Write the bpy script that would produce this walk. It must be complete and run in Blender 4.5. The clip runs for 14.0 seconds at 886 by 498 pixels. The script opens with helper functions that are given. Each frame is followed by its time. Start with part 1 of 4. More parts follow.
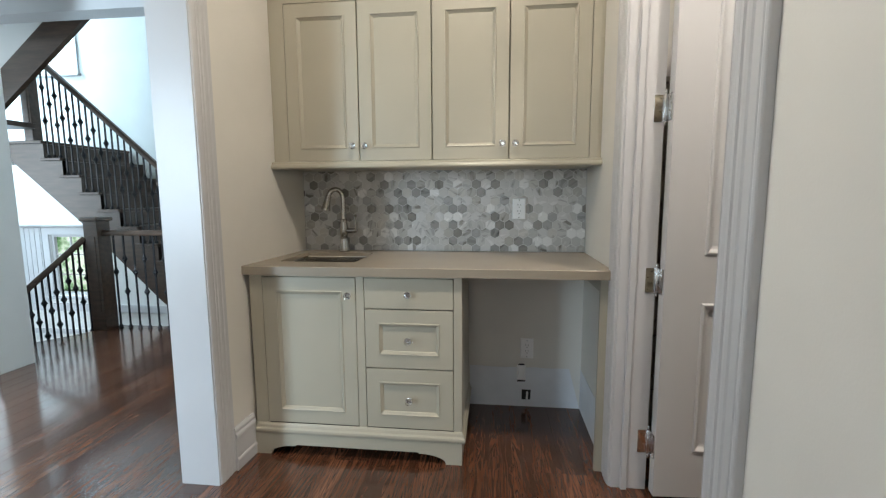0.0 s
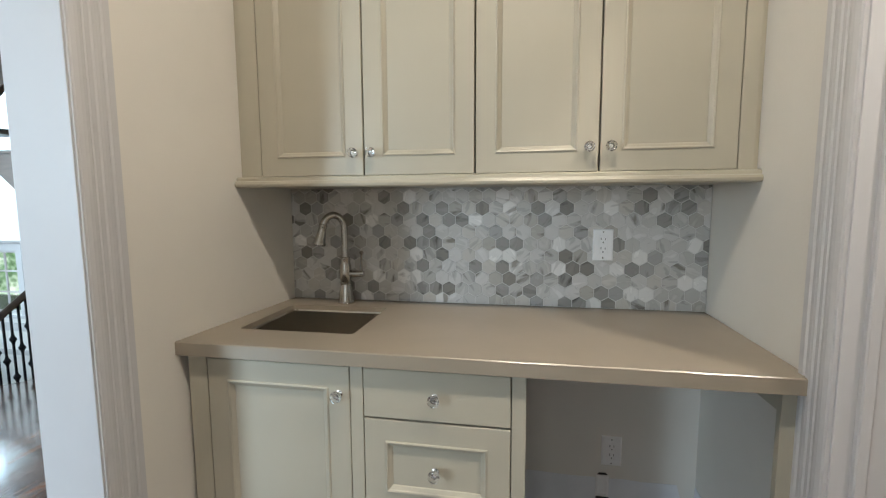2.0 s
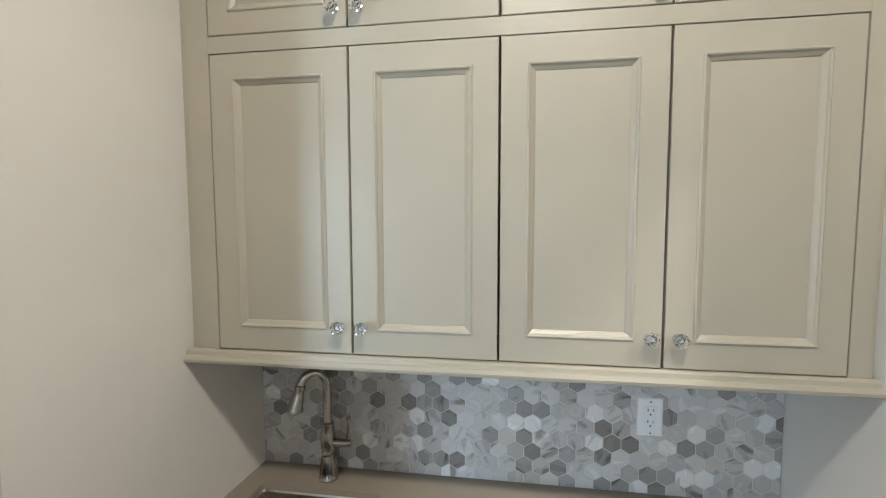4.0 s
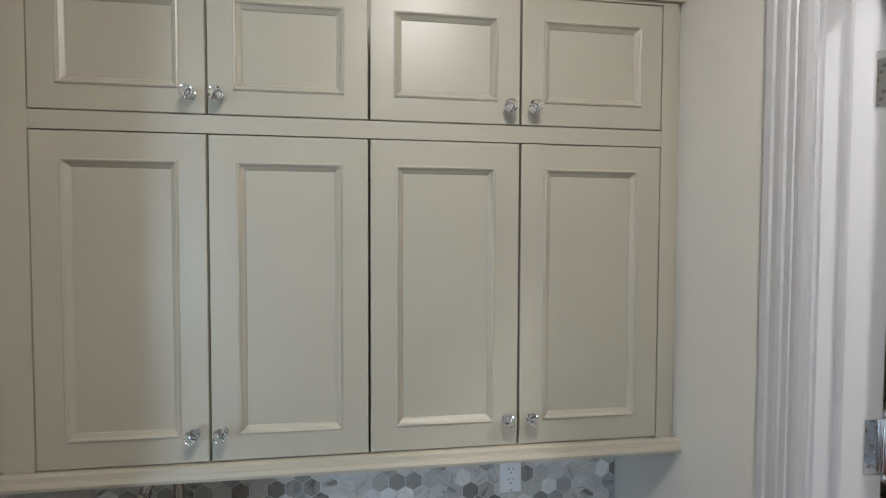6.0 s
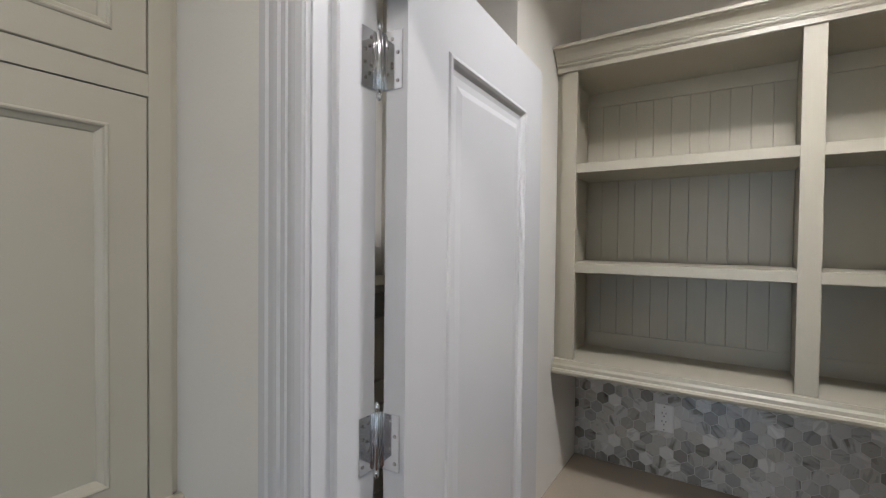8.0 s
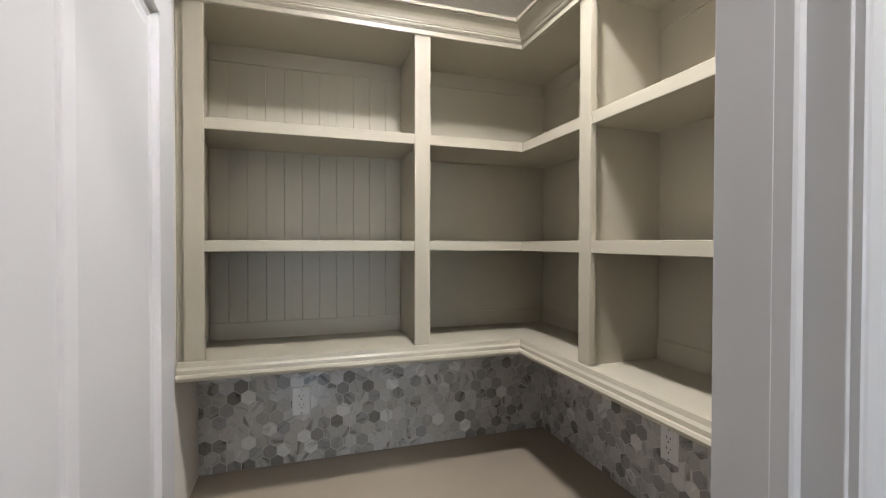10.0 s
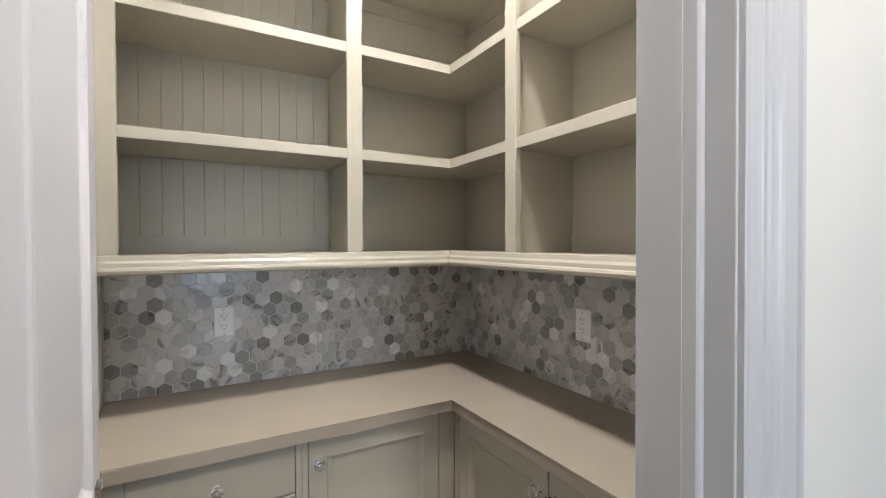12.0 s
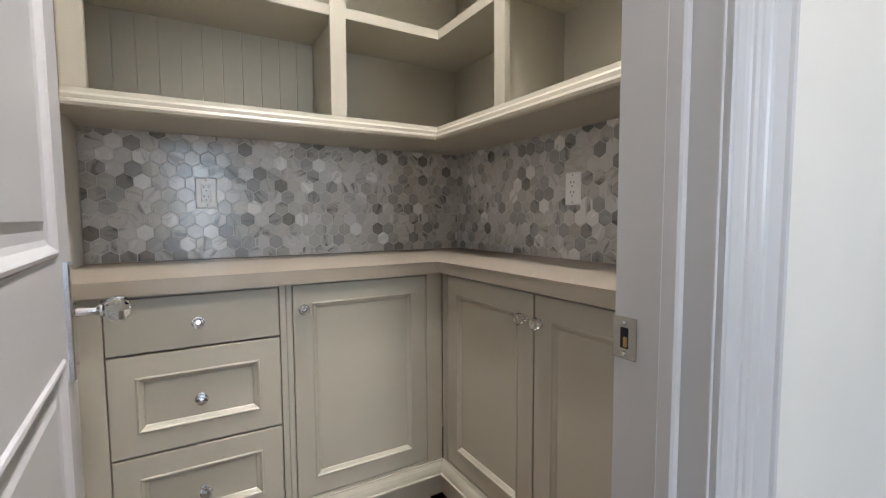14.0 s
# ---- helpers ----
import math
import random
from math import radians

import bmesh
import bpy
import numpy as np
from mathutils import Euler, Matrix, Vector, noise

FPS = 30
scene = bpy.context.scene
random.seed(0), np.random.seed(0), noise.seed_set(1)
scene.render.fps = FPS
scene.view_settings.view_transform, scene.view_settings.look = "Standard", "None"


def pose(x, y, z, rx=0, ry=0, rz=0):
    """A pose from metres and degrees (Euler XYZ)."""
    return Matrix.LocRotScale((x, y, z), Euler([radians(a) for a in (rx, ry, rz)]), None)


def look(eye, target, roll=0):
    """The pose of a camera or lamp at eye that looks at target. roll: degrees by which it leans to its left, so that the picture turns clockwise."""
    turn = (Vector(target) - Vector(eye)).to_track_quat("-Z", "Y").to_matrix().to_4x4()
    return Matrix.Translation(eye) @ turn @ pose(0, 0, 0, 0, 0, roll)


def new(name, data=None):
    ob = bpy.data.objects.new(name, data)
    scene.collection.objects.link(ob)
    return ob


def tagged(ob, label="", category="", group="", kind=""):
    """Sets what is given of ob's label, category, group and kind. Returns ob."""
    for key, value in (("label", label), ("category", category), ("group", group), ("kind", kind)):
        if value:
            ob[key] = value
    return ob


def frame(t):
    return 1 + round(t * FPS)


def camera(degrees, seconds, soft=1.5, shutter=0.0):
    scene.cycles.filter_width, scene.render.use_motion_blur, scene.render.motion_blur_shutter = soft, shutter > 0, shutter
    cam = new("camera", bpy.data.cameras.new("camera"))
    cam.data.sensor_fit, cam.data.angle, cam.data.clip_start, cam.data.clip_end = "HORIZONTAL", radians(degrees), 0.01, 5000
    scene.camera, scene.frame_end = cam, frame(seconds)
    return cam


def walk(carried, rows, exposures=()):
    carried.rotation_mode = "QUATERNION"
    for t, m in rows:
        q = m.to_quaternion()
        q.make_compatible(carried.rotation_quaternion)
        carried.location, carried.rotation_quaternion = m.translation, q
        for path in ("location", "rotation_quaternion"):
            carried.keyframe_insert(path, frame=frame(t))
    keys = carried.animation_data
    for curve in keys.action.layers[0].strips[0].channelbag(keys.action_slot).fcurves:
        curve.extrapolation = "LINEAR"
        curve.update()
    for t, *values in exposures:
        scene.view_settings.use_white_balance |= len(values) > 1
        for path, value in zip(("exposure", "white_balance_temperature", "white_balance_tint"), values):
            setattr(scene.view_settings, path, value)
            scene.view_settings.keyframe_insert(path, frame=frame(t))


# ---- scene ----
cam = camera(90.0, 14.0, 1.25)
PATH = [
    (0, (0.057, 0.019, 1.229), (-0.169, 1.992, 0.99), -0.3),
    (0.5, (0.037, 0.247, 1.249), (-0.233, 2.216, 1.022), -0.3),
    (1, (-0.001, 0.46, 1.228), (-0.33, 2.421, 1.013), -0.1),
    (1.5, (-0.048, 0.65, 1.24), (-0.414, 2.606, 1.043), -0.3),
    (2, (-0.089, 0.809, 1.314), (-0.45, 2.765, 1.105), -0.3),
    (2.5, (-0.103, 0.964, 1.418), (-0.46, 2.921, 1.211), -0.4),
    (3, (-0.125, 1.062, 1.545), (-0.477, 3.02, 1.337), -0.3),
    (3.5, (-0.189, 1.142, 1.673), (-0.528, 3.101, 1.458), -0.1),
    (3.7, (-0.216, 1.162, 1.706), (-0.543, 3.127, 1.521), -0.1),
    (6, (-0.203, 1.137, 1.935), (0.048, 3.12, 1.873), 0.2),
    (6.5, (-0.186, 1.156, 1.911), (0.426, 3.06, 1.863), 0.4),
    (7, (-0.122, 1.214, 1.901), (0.916, 2.924, 1.857), 0.5),
    (7.5, (0.007, 1.273, 1.905), (1.377, 2.729, 1.859), 0.5),
    (8, (0.109, 1.309, 1.907), (1.788, 2.394, 1.867), 0.6),
    (8.5, (0.189, 1.362, 1.903), (2.106, 1.93, 1.863), 0.5),
    (9, (0.269, 1.47, 1.902), (2.268, 1.515, 1.867), 0.5),
    (9.2, (0.289, 1.481, 1.896), (2.285, 1.359, 1.86), 0.4),
    (11.3, (0.269, 1.626, 1.597), (2.029, 0.677, 1.57), -0.2),
    (11.5, (0.268, 1.623, 1.564), (2.026, 0.67, 1.527), -0.3),
    (12, (0.261, 1.635, 1.469), (2.0, 0.646, 1.442), -0.2),
    (12.5, (0.269, 1.639, 1.372), (1.997, 0.632, 1.345), -0.1),
    (13, (0.265, 1.629, 1.265), (1.992, 0.621, 1.24), -0.3),
    (13.5, (0.264, 1.626, 1.165), (1.988, 0.615, 1.081), -0.1),
    (14, (0.264, 1.6, 1.069), (1.989, 0.598, 0.926), -0.3),
]
walk(cam, [(t, look(eye, target, roll)) for t, eye, target, roll in PATH], [(0, -0.33, 6900, 11), (1.5, -0.3, 7000, 12), (3.0, -0.2, 6900, 11), (3.7, -0.2, 6550, 11), (6, -0.7, 6100, 12), (7.5, -0.87, 6000, 12), (9, -0.68, 6250, 13), (11.5, 0.04, 6200, 13), (14, 0.29, 6250, 14)])


# ---- light ----
world = bpy.data.worlds.new("world")
scene.world = world
world.use_nodes = True
sky = world.node_tree.nodes.new("ShaderNodeTexSky")
sky.sky_type, sky.sun_disc, sky.sun_elevation, sky.sun_rotation = "NISHITA", False, radians(45), radians(200)
world.node_tree.links.new(sky.outputs[0], world.node_tree.nodes["Background"].inputs[0])
world.node_tree.nodes["Background"].inputs[1].default_value = 0.12


def area_lamp(name, m, sx, sy, watts, colour, spread=180):
    data = bpy.data.lights.new(name, "AREA")
    data.shape, data.size, data.size_y, data.energy, data.color = "RECTANGLE", sx, sy, watts, colour
    data.spread = radians(spread)
    ob = new(name, data)
    ob.matrix_world = m
    return ob


sun = new("sun", bpy.data.lights.new("sun", "SUN"))
sun.data.energy, sun.data.angle, sun.data.color = 2.5, radians(0.5), (1.0, 0.95, 0.88)
sun.matrix_world = look((6, 12, 14), (0, 0, 0))
DAY = (0.76, 0.88, 1.0)
BLUE = (0.6, 0.81, 1.0)
WARM = (1.0, 0.93, 0.83)
area_lamp("window_light_hall", look((-0.25, -3.15, 1.7), (-0.25, 0, 1.5)), 1.4, 1.9, 12, DAY)
# West lamp added at an invented, unseen opening to send daylight towards the pantry.
area_lamp("window_light_west", look((-6.95, 1.9, 1.5), (0, 1.3, 1.3)), 2.0, 1.9, 125, (0.68, 0.85, 1.0))
area_lamp("window_light_stair", look((-6.95, 4.6, 3.2), (-4, 4.2, 1.8)), 1.6, 2.2, 330, (0.5, 0.77, 1.0))
# Fill lamp added for the foyer floor and stairs; no window is seen there.
area_lamp("window_light_foyer", look((-3.7, -1.95, 1.6), (-4.1, 2.5, 0.9)), 1.0, 1.8, 235, BLUE, 110)


# ---- materials ----
def material(name, colour, rough=0.5, metal=0.0, vary=0.06, scale=3.0, bump=0.0, bump_scale=60.0, stretch=(1, 1, 1), spec=0.5, rough_vary=0.05):
    m = bpy.data.materials.new(name)
    m.use_nodes = True
    nt = m.node_tree
    b = nt.nodes["Principled BSDF"]
    b.inputs["Metallic"].default_value = metal
    b.inputs["Specular IOR Level"].default_value = spec
    co = nt.nodes.new("ShaderNodeTexCoord")
    mp = nt.nodes.new("ShaderNodeMapping")
    mp.inputs["Scale"].default_value = stretch
    nt.links.new(co.outputs["Object"], mp.inputs[0])
    big, fine = nt.nodes.new("ShaderNodeTexNoise"), nt.nodes.new("ShaderNodeTexNoise")
    big.inputs["Scale"].default_value, fine.inputs["Scale"].default_value = scale, bump_scale
    big.inputs["Detail"].default_value = fine.inputs["Detail"].default_value = 4
    nt.links.new(mp.outputs[0], big.inputs[0]), nt.links.new(mp.outputs[0], fine.inputs[0])
    ramp = nt.nodes.new("ShaderNodeValToRGB")
    ramp.color_ramp.elements[0].position, ramp.color_ramp.elements[1].position = 0.3, 0.7
    ramp.color_ramp.elements[0].color = (*[c * (1 - vary) for c in colour], 1)
    ramp.color_ramp.elements[1].color = (*[min(1, c * (1 + vary)) for c in colour], 1)
    nt.links.new(big.outputs[0], ramp.inputs[0])
    nt.links.new(ramp.outputs[0], b.inputs["Base Color"])
    rr = nt.nodes.new("ShaderNodeMapRange")
    rr.inputs["To Min"].default_value, rr.inputs["To Max"].default_value = rough - rough_vary, rough + rough_vary
    nt.links.new(fine.outputs[0], rr.inputs[0])
    nt.links.new(rr.outputs[0], b.inputs["Roughness"])
    if bump:
        bp = nt.nodes.new("ShaderNodeBump")
        bp.inputs["Strength"].default_value, bp.inputs["Distance"].default_value = bump, 0.002
        nt.links.new(fine.outputs[0], bp.inputs["Height"])
        nt.links.new(bp.outputs[0], b.inputs["Normal"])
    return m


def glow(name, colour, strength):
    m = bpy.data.materials.new(name)
    m.use_nodes = True
    nt = m.node_tree
    nt.nodes.remove(nt.nodes["Principled BSDF"])
    e = nt.nodes.new("ShaderNodeEmission")
    e.inputs[0].default_value, e.inputs[1].default_value = (*colour, 1), strength
    nt.links.new(e.outputs[0], nt.nodes["Material Output"].inputs[0])
    return m


GREIGE = material("greige cabinet paint", (0.405, 0.375, 0.298), 0.36, vary=0.035, bump=0.06, bump_scale=220)
WALL = material("warm off-white wall paint", (0.685, 0.66, 0.61), 0.75, vary=0.03, bump=0.12, bump_scale=160)
WALLW = material("cool white wall paint", (0.74, 0.74, 0.72), 0.7, vary=0.03, bump=0.1, bump_scale=160)
TRIM = material("white satin trim paint", (0.53, 0.53, 0.541), 0.33, vary=0.025, bump=0.05, bump_scale=140)
CEIL = material("matt ceiling paint", (0.8, 0.79, 0.77), 0.85, vary=0.02, bump=0.1, bump_scale=200)
QUARTZ = material("taupe quartz", (0.29, 0.247, 0.193), 0.27, vary=0.035, scale=5, bump=0.0, bump_scale=120, rough_vary=0.004)
STEEL = material("brushed stainless steel", (0.66, 0.62, 0.56), 0.22, 1.0, vary=0.05, bump=0.05, bump_scale=90, stretch=(1, 18, 1))
NICKEL = material("brushed nickel", (0.47, 0.445, 0.41), 0.2, 1.0, vary=0.04, bump_scale=200)
CHROME = material("polished chrome", (0.78, 0.78, 0.78), 0.1, 1.0, vary=0.03)
PLASTIC = material("white plastic", (0.82, 0.82, 0.82), 0.3, vary=0.015)
# Near-black colour standing for the shade inside holes and in toe recesses.
DARK = material("near-black shade of openings", (0.015, 0.013, 0.012), 0.8, vary=0.2)
IRON = material("black wrought iron", (0.018, 0.017, 0.02), 0.4, 0.6, vary=0.2, bump=0.1)
WALNUT = material("dark stained stair wood", (0.066, 0.04, 0.027), 0.3, vary=0.3, scale=5, spec=0.5, bump=0.08, bump_scale=70, stretch=(1, 6, 6))
GROUT = material("pale grout", (0.6, 0.59, 0.575), 0.85, vary=0.06, scale=30, bump=0.2, bump_scale=400)
BARE = material("unpainted drywall primer", (0.7, 0.72, 0.75), 0.85, vary=0.05, scale=7, bump=0.15, bump_scale=120)

GLASS = bpy.data.materials.new("clear cut glass")
GLASS.use_nodes = True
gb = GLASS.node_tree.nodes["Principled BSDF"]
gb.inputs["Transmission Weight"].default_value, gb.inputs["Roughness"].default_value, gb.inputs["IOR"].default_value = 1.0, 0.03, 1.48
gb.inputs["Base Color"].default_value = (0.97, 0.97, 0.97, 1)


def wood_floor():
    m = bpy.data.materials.new("reddish dark oak floorboards")
    m.use_nodes = True
    nt = m.node_tree
    b = nt.nodes["Principled BSDF"]
    co, info = nt.nodes.new("ShaderNodeTexCoord"), nt.nodes.new("ShaderNodeObjectInfo")
    off = nt.nodes.new("ShaderNodeVectorMath")
    off.operation = "MULTIPLY_ADD"
    nt.links.new(info.outputs["Random"], off.inputs[0])
    off.inputs[1].default_value = (7.3, 31.0, 3.0)
    nt.links.new(co.outputs["Object"], off.inputs[2])
    mp = nt.nodes.new("ShaderNodeMapping")
    mp.inputs["Scale"].default_value = (11, 0.75, 4)
    nt.links.new(off.outputs[0], mp.inputs[0])
    # broad cathedral figure, then fine pores drawn out along the board
    figure = nt.nodes.new("ShaderNodeTexNoise")
    figure.inputs["Scale"].default_value, figure.inputs["Detail"].default_value = 1.5, 3
    figure.inputs["Distortion"].default_value = 2.6
    nt.links.new(mp.outputs[0], figure.inputs[0])
    rings = nt.nodes.new("ShaderNodeMath")
    rings.operation = "PINGPONG"
    rings.inputs[1].default_value = 0.075
    nt.links.new(figure.outputs["Fac"], rings.inputs[0])
    sharp = nt.nodes.new("ShaderNodeMapRange")
    sharp.inputs["From Max"].default_value = 0.075
    nt.links.new(rings.outputs[0], sharp.inputs[0])
    fine = nt.nodes.new("ShaderNodeMapping")
    fine.inputs["Scale"].default_value = (90, 4.0, 20)
    nt.links.new(off.outputs[0], fine.inputs[0])
    pores = nt.nodes.new("ShaderNodeTexNoise")
    pores.inputs["Scale"].default_value, pores.inputs["Detail"].default_value = 1.0, 4
    nt.links.new(fine.outputs[0], pores.inputs[0])
    patch = nt.nodes.new("ShaderNodeTexNoise")
    patch.inputs["Scale"].default_value, patch.inputs["Detail"].default_value = 0.8, 2
    nt.links.new(mp.outputs[0], patch.inputs[0])
    show = nt.nodes.new("ShaderNodeMapRange")
    show.inputs["From Min"].default_value, show.inputs["From Max"].default_value = 0.4, 0.68
    show.inputs["To Min"].default_value, show.inputs["To Max"].default_value = 0.2, 0.75
    nt.links.new(patch.outputs[0], show.inputs[0])
    fade = nt.nodes.new("ShaderNodeMath")
    fade.operation = "MULTIPLY"
    nt.links.new(sharp.outputs[0], fade.inputs[0]), nt.links.new(show.outputs[0], fade.inputs[1])
    grain = nt.nodes.new("ShaderNodeMath")
    grain.operation = "MULTIPLY_ADD"
    nt.links.new(pores.outputs[0], grain.inputs[0])
    grain.inputs[1].default_value = 0.6
    nt.links.new(fade.outputs[0], grain.inputs[2])
    ramp = nt.nodes.new("ShaderNodeValToRGB")
    e = ramp.color_ramp.elements
    e[0].position, e[1].position = 0.24, 0.88
    e[0].color, e[1].color = (0.042, 0.0175, 0.0095, 1), (0.165, 0.069, 0.036, 1)
    mid = e.new(0.5)
    mid.color = (0.086, 0.034, 0.0185, 1)
    nt.links.new(grain.outputs[0], ramp.inputs[0])
    tone = nt.nodes.new("ShaderNodeMapRange")
    tone.inputs["To Min"].default_value, tone.inputs["To Max"].default_value = 0.8, 1.25
    nt.links.new(info.outputs["Random"], tone.inputs[0])
    mul = nt.nodes.new("ShaderNodeVectorMath")
    mul.operation = "SCALE"
    nt.links.new(ramp.outputs[0], mul.inputs[0]), nt.links.new(tone.outputs[0], mul.inputs["Scale"])
    nt.links.new(mul.outputs[0], b.inputs["Base Color"])
    rr = nt.nodes.new("ShaderNodeMapRange")
    rr.inputs["To Min"].default_value, rr.inputs["To Max"].default_value = 0.2, 0.13
    nt.links.new(grain.outputs[0], rr.inputs[0]), nt.links.new(rr.outputs[0], b.inputs["Roughness"])
    b.inputs["Coat Weight"].default_value, b.inputs["Coat Roughness"].default_value, b.inputs["Coat IOR"].default_value = 0.55, 0.12, 1.5
    bp = nt.nodes.new("ShaderNodeBump")
    bp.inputs["Strength"].default_value, bp.inputs["Distance"].default_value = 0.06, 0.001
    nt.links.new(grain.outputs[0], bp.inputs["Height"]), nt.links.new(bp.outputs[0], b.inputs["Normal"])
    return m


def marble():
    m = bpy.data.materials.new("polished grey and white marble")
    m.use_nodes = True
    nt = m.node_tree
    b = nt.nodes["Principled BSDF"]
    co, info = nt.nodes.new("ShaderNodeTexCoord"), nt.nodes.new("ShaderNodeObjectInfo")
    off = nt.nodes.new("ShaderNodeVectorMath")
    off.operation = "MULTIPLY_ADD"
    nt.links.new(info.outputs["Random"], off.inputs[0])
    off.inputs[1].default_value = (41.0, 23.0, 57.0)
    nt.links.new(co.outputs["Object"], off.inputs[2])
    rot = nt.nodes.new("ShaderNodeVectorRotate")
    rot.inputs["Axis"].default_value = (0, 1, 0)
    spin = nt.nodes.new("ShaderNodeMath")
    spin.operation = "MULTIPLY"
    spin.inputs[1].default_value = 40.0
    nt.links.new(info.outputs["Random"], spin.inputs[0]), nt.links.new(spin.outputs[0], rot.inputs["Angle"])
    nt.links.new(off.outputs[0], rot.inputs[0])
    mp = nt.nodes.new("ShaderNodeMapping")
    mp.inputs["Scale"].default_value = (9, 9, 30)
    nt.links.new(rot.outputs[0], mp.inputs[0])
    vein = nt.nodes.new("ShaderNodeTexNoise")
    vein.inputs["Scale"].default_value, vein.inputs["Detail"].default_value, vein.inputs["Distortion"].default_value = 1.0, 3, 0.5
    nt.links.new(mp.outputs[0], vein.inputs[0])
    base = nt.nodes.new("ShaderNodeValToRGB")
    base.color_ramp.interpolation = "CONSTANT"
    e = base.color_ramp.elements
    e[0].position, e[0].color = 0.0, (0.5, 0.49, 0.475, 1)
    e[1].position, e[1].color = 0.16, (0.57, 0.56, 0.55, 1)
    for p, c in ((0.34, (0.46, 0.45, 0.435, 1)), (0.46, (0.72, 0.71, 0.695, 1)), (0.55, (0.52, 0.5, 0.47, 1)), (0.66, (0.35, 0.345, 0.335, 1)), (0.76, (0.28, 0.272, 0.258, 1)), (0.84, (0.41, 0.39, 0.36, 1)), (0.95, (0.225, 0.212, 0.195, 1))):
        x = e.new(p)
        x.color = c
    # a second, shuffled number from the first
    mul = nt.nodes.new("ShaderNodeMath")
    mul.operation = "MULTIPLY"
    mul.inputs[1].default_value = 917.3
    fr = nt.nodes.new("ShaderNodeMath")
    fr.operation = "FRACT"
    nt.links.new(info.outputs["Random"], mul.inputs[0]), nt.links.new(mul.outputs[0], fr.inputs[0])
    nt.links.new(fr.outputs[0], base.inputs[0])
    vr = nt.nodes.new("ShaderNodeValToRGB")
    v = vr.color_ramp.elements
    v[0].position, v[0].color = 0.31, (0.42, 0.4, 0.37, 1)
    v[1].position, v[1].color = 0.68, (1.14, 1.14, 1.14, 1)
    for q, c in ((0.36, 0.74), (0.41, 0.8), (0.435, 1.0), (0.56, 0.98), (0.595, 0.93), (0.62, 1.05)):
        k = v.new(q)
        k.color = (c, c, c * 0.99, 1)
    nt.links.new(vein.outputs[0], vr.inputs[0])
    mix = nt.nodes.new("ShaderNodeVectorMath")
    mix.operation = "MULTIPLY"
    nt.links.new(base.outputs[0], mix.inputs[0]), nt.links.new(vr.outputs[0], mix.inputs[1])
    nt.links.new(mix.outputs[0], b.inputs["Base Color"])
    b.inputs["Roughness"].default_value = 0.17
    return m


OAK, MARBLE = wood_floor(), marble()


# ---- mesh helpers ----
def part(name, bm, mat, parent=None, label="", smooth=False):
    me = bpy.data.meshes.new(name)
    bmesh.ops.recalc_face_normals(bm, faces=bm.faces)
    bm.to_mesh(me)
    bm.free()
    me.materials.append(mat)
    if smooth:
        me.shade_smooth()
        me.set_sharp_from_angle(angle=radians(35))
    ob = new(name, me)
    ob.parent = parent
    if label:
        tagged(ob, label)
    return ob


def box(x0, x1, y0, y1, z0, z1, bevel=0.0, bm=None):
    bm = bm or bmesh.new()
    made = bmesh.ops.create_cube(bm, size=1.0, matrix=Matrix.LocRotScale(((x0 + x1) / 2, (y0 + y1) / 2, (z0 + z1) / 2), None, (abs(x1 - x0), abs(y1 - y0), abs(z1 - z0))))
    if bevel:
        edges = list({e for v in made["verts"] for e in v.link_edges})
        bmesh.ops.bevel(bm, geom=edges, offset=bevel, segments=2, affect="EDGES", profile=0.6)
    return bm


def prism(outline, to3d, a, b, bm=None):
    """A flat outline (u, v) pushed from a to b; to3d(u, v, w) gives the place."""
    bm = bm or bmesh.new()
    lo = [bm.verts.new(to3d(u, v, a)) for u, v in outline]
    hi = [bm.verts.new(to3d(u, v, b)) for u, v in outline]
    n = len(outline)
    for i in range(n):
        bm.faces.new((lo[i], lo[(i + 1) % n], hi[(i + 1) % n], hi[i]))
    bm.faces.new(lo), bm.faces.new(hi[::-1])
    return bm


def moulding(profile, path, side=1, bm=None):
    """A profile (out, up) swept along a level polyline with mitred corners; out points to the left of the way for side 1."""
    bm = bm or bmesh.new()
    pts = [Vector(p) for p in path]
    rows = []
    for i, p in enumerate(pts):
        ways = [(pts[j + 1] - pts[j]).normalized() for j in (i - 1, i) if 0 <= j < len(pts) - 1]
        norms = [Vector((-w.y, w.x, 0)) * side for w in ways]
        nrm = norms[0] if len(norms) == 1 else (norms[0] + norms[1]) / (1 + norms[0].dot(norms[1]))
        rows.append([bm.verts.new(p + nrm * u + Vector((0, 0, v))) for u, v in profile])
    n = len(profile)
    for r, q in zip(rows, rows[1:]):
        for i in range(n):
            bm.faces.new((r[i], r[(i + 1) % n], q[(i + 1) % n], q[i]))
    bm.faces.new(rows[0]), bm.faces.new(rows[-1][::-1])
    return bm


def lathe(profile, m=None, steps=16, bm=None):
    """Radius and height pairs turned about z, then moved by m."""
    bm = bm or bmesh.new()
    m = m or Matrix.Identity(4)
    rings = [[bm.verts.new(m @ Vector((r * math.cos(math.tau * i / steps), r * math.sin(math.tau * i / steps), z))) for i in range(steps)] for r, z in profile]
    for a, b in zip(rings, rings[1:]):
        for i in range(steps):
            bm.faces.new((a[i], a[(i + 1) % steps], b[(i + 1) % steps], b[i]))
    bm.faces.new(rings[0]), bm.faces.new(rings[-1])
    return bm


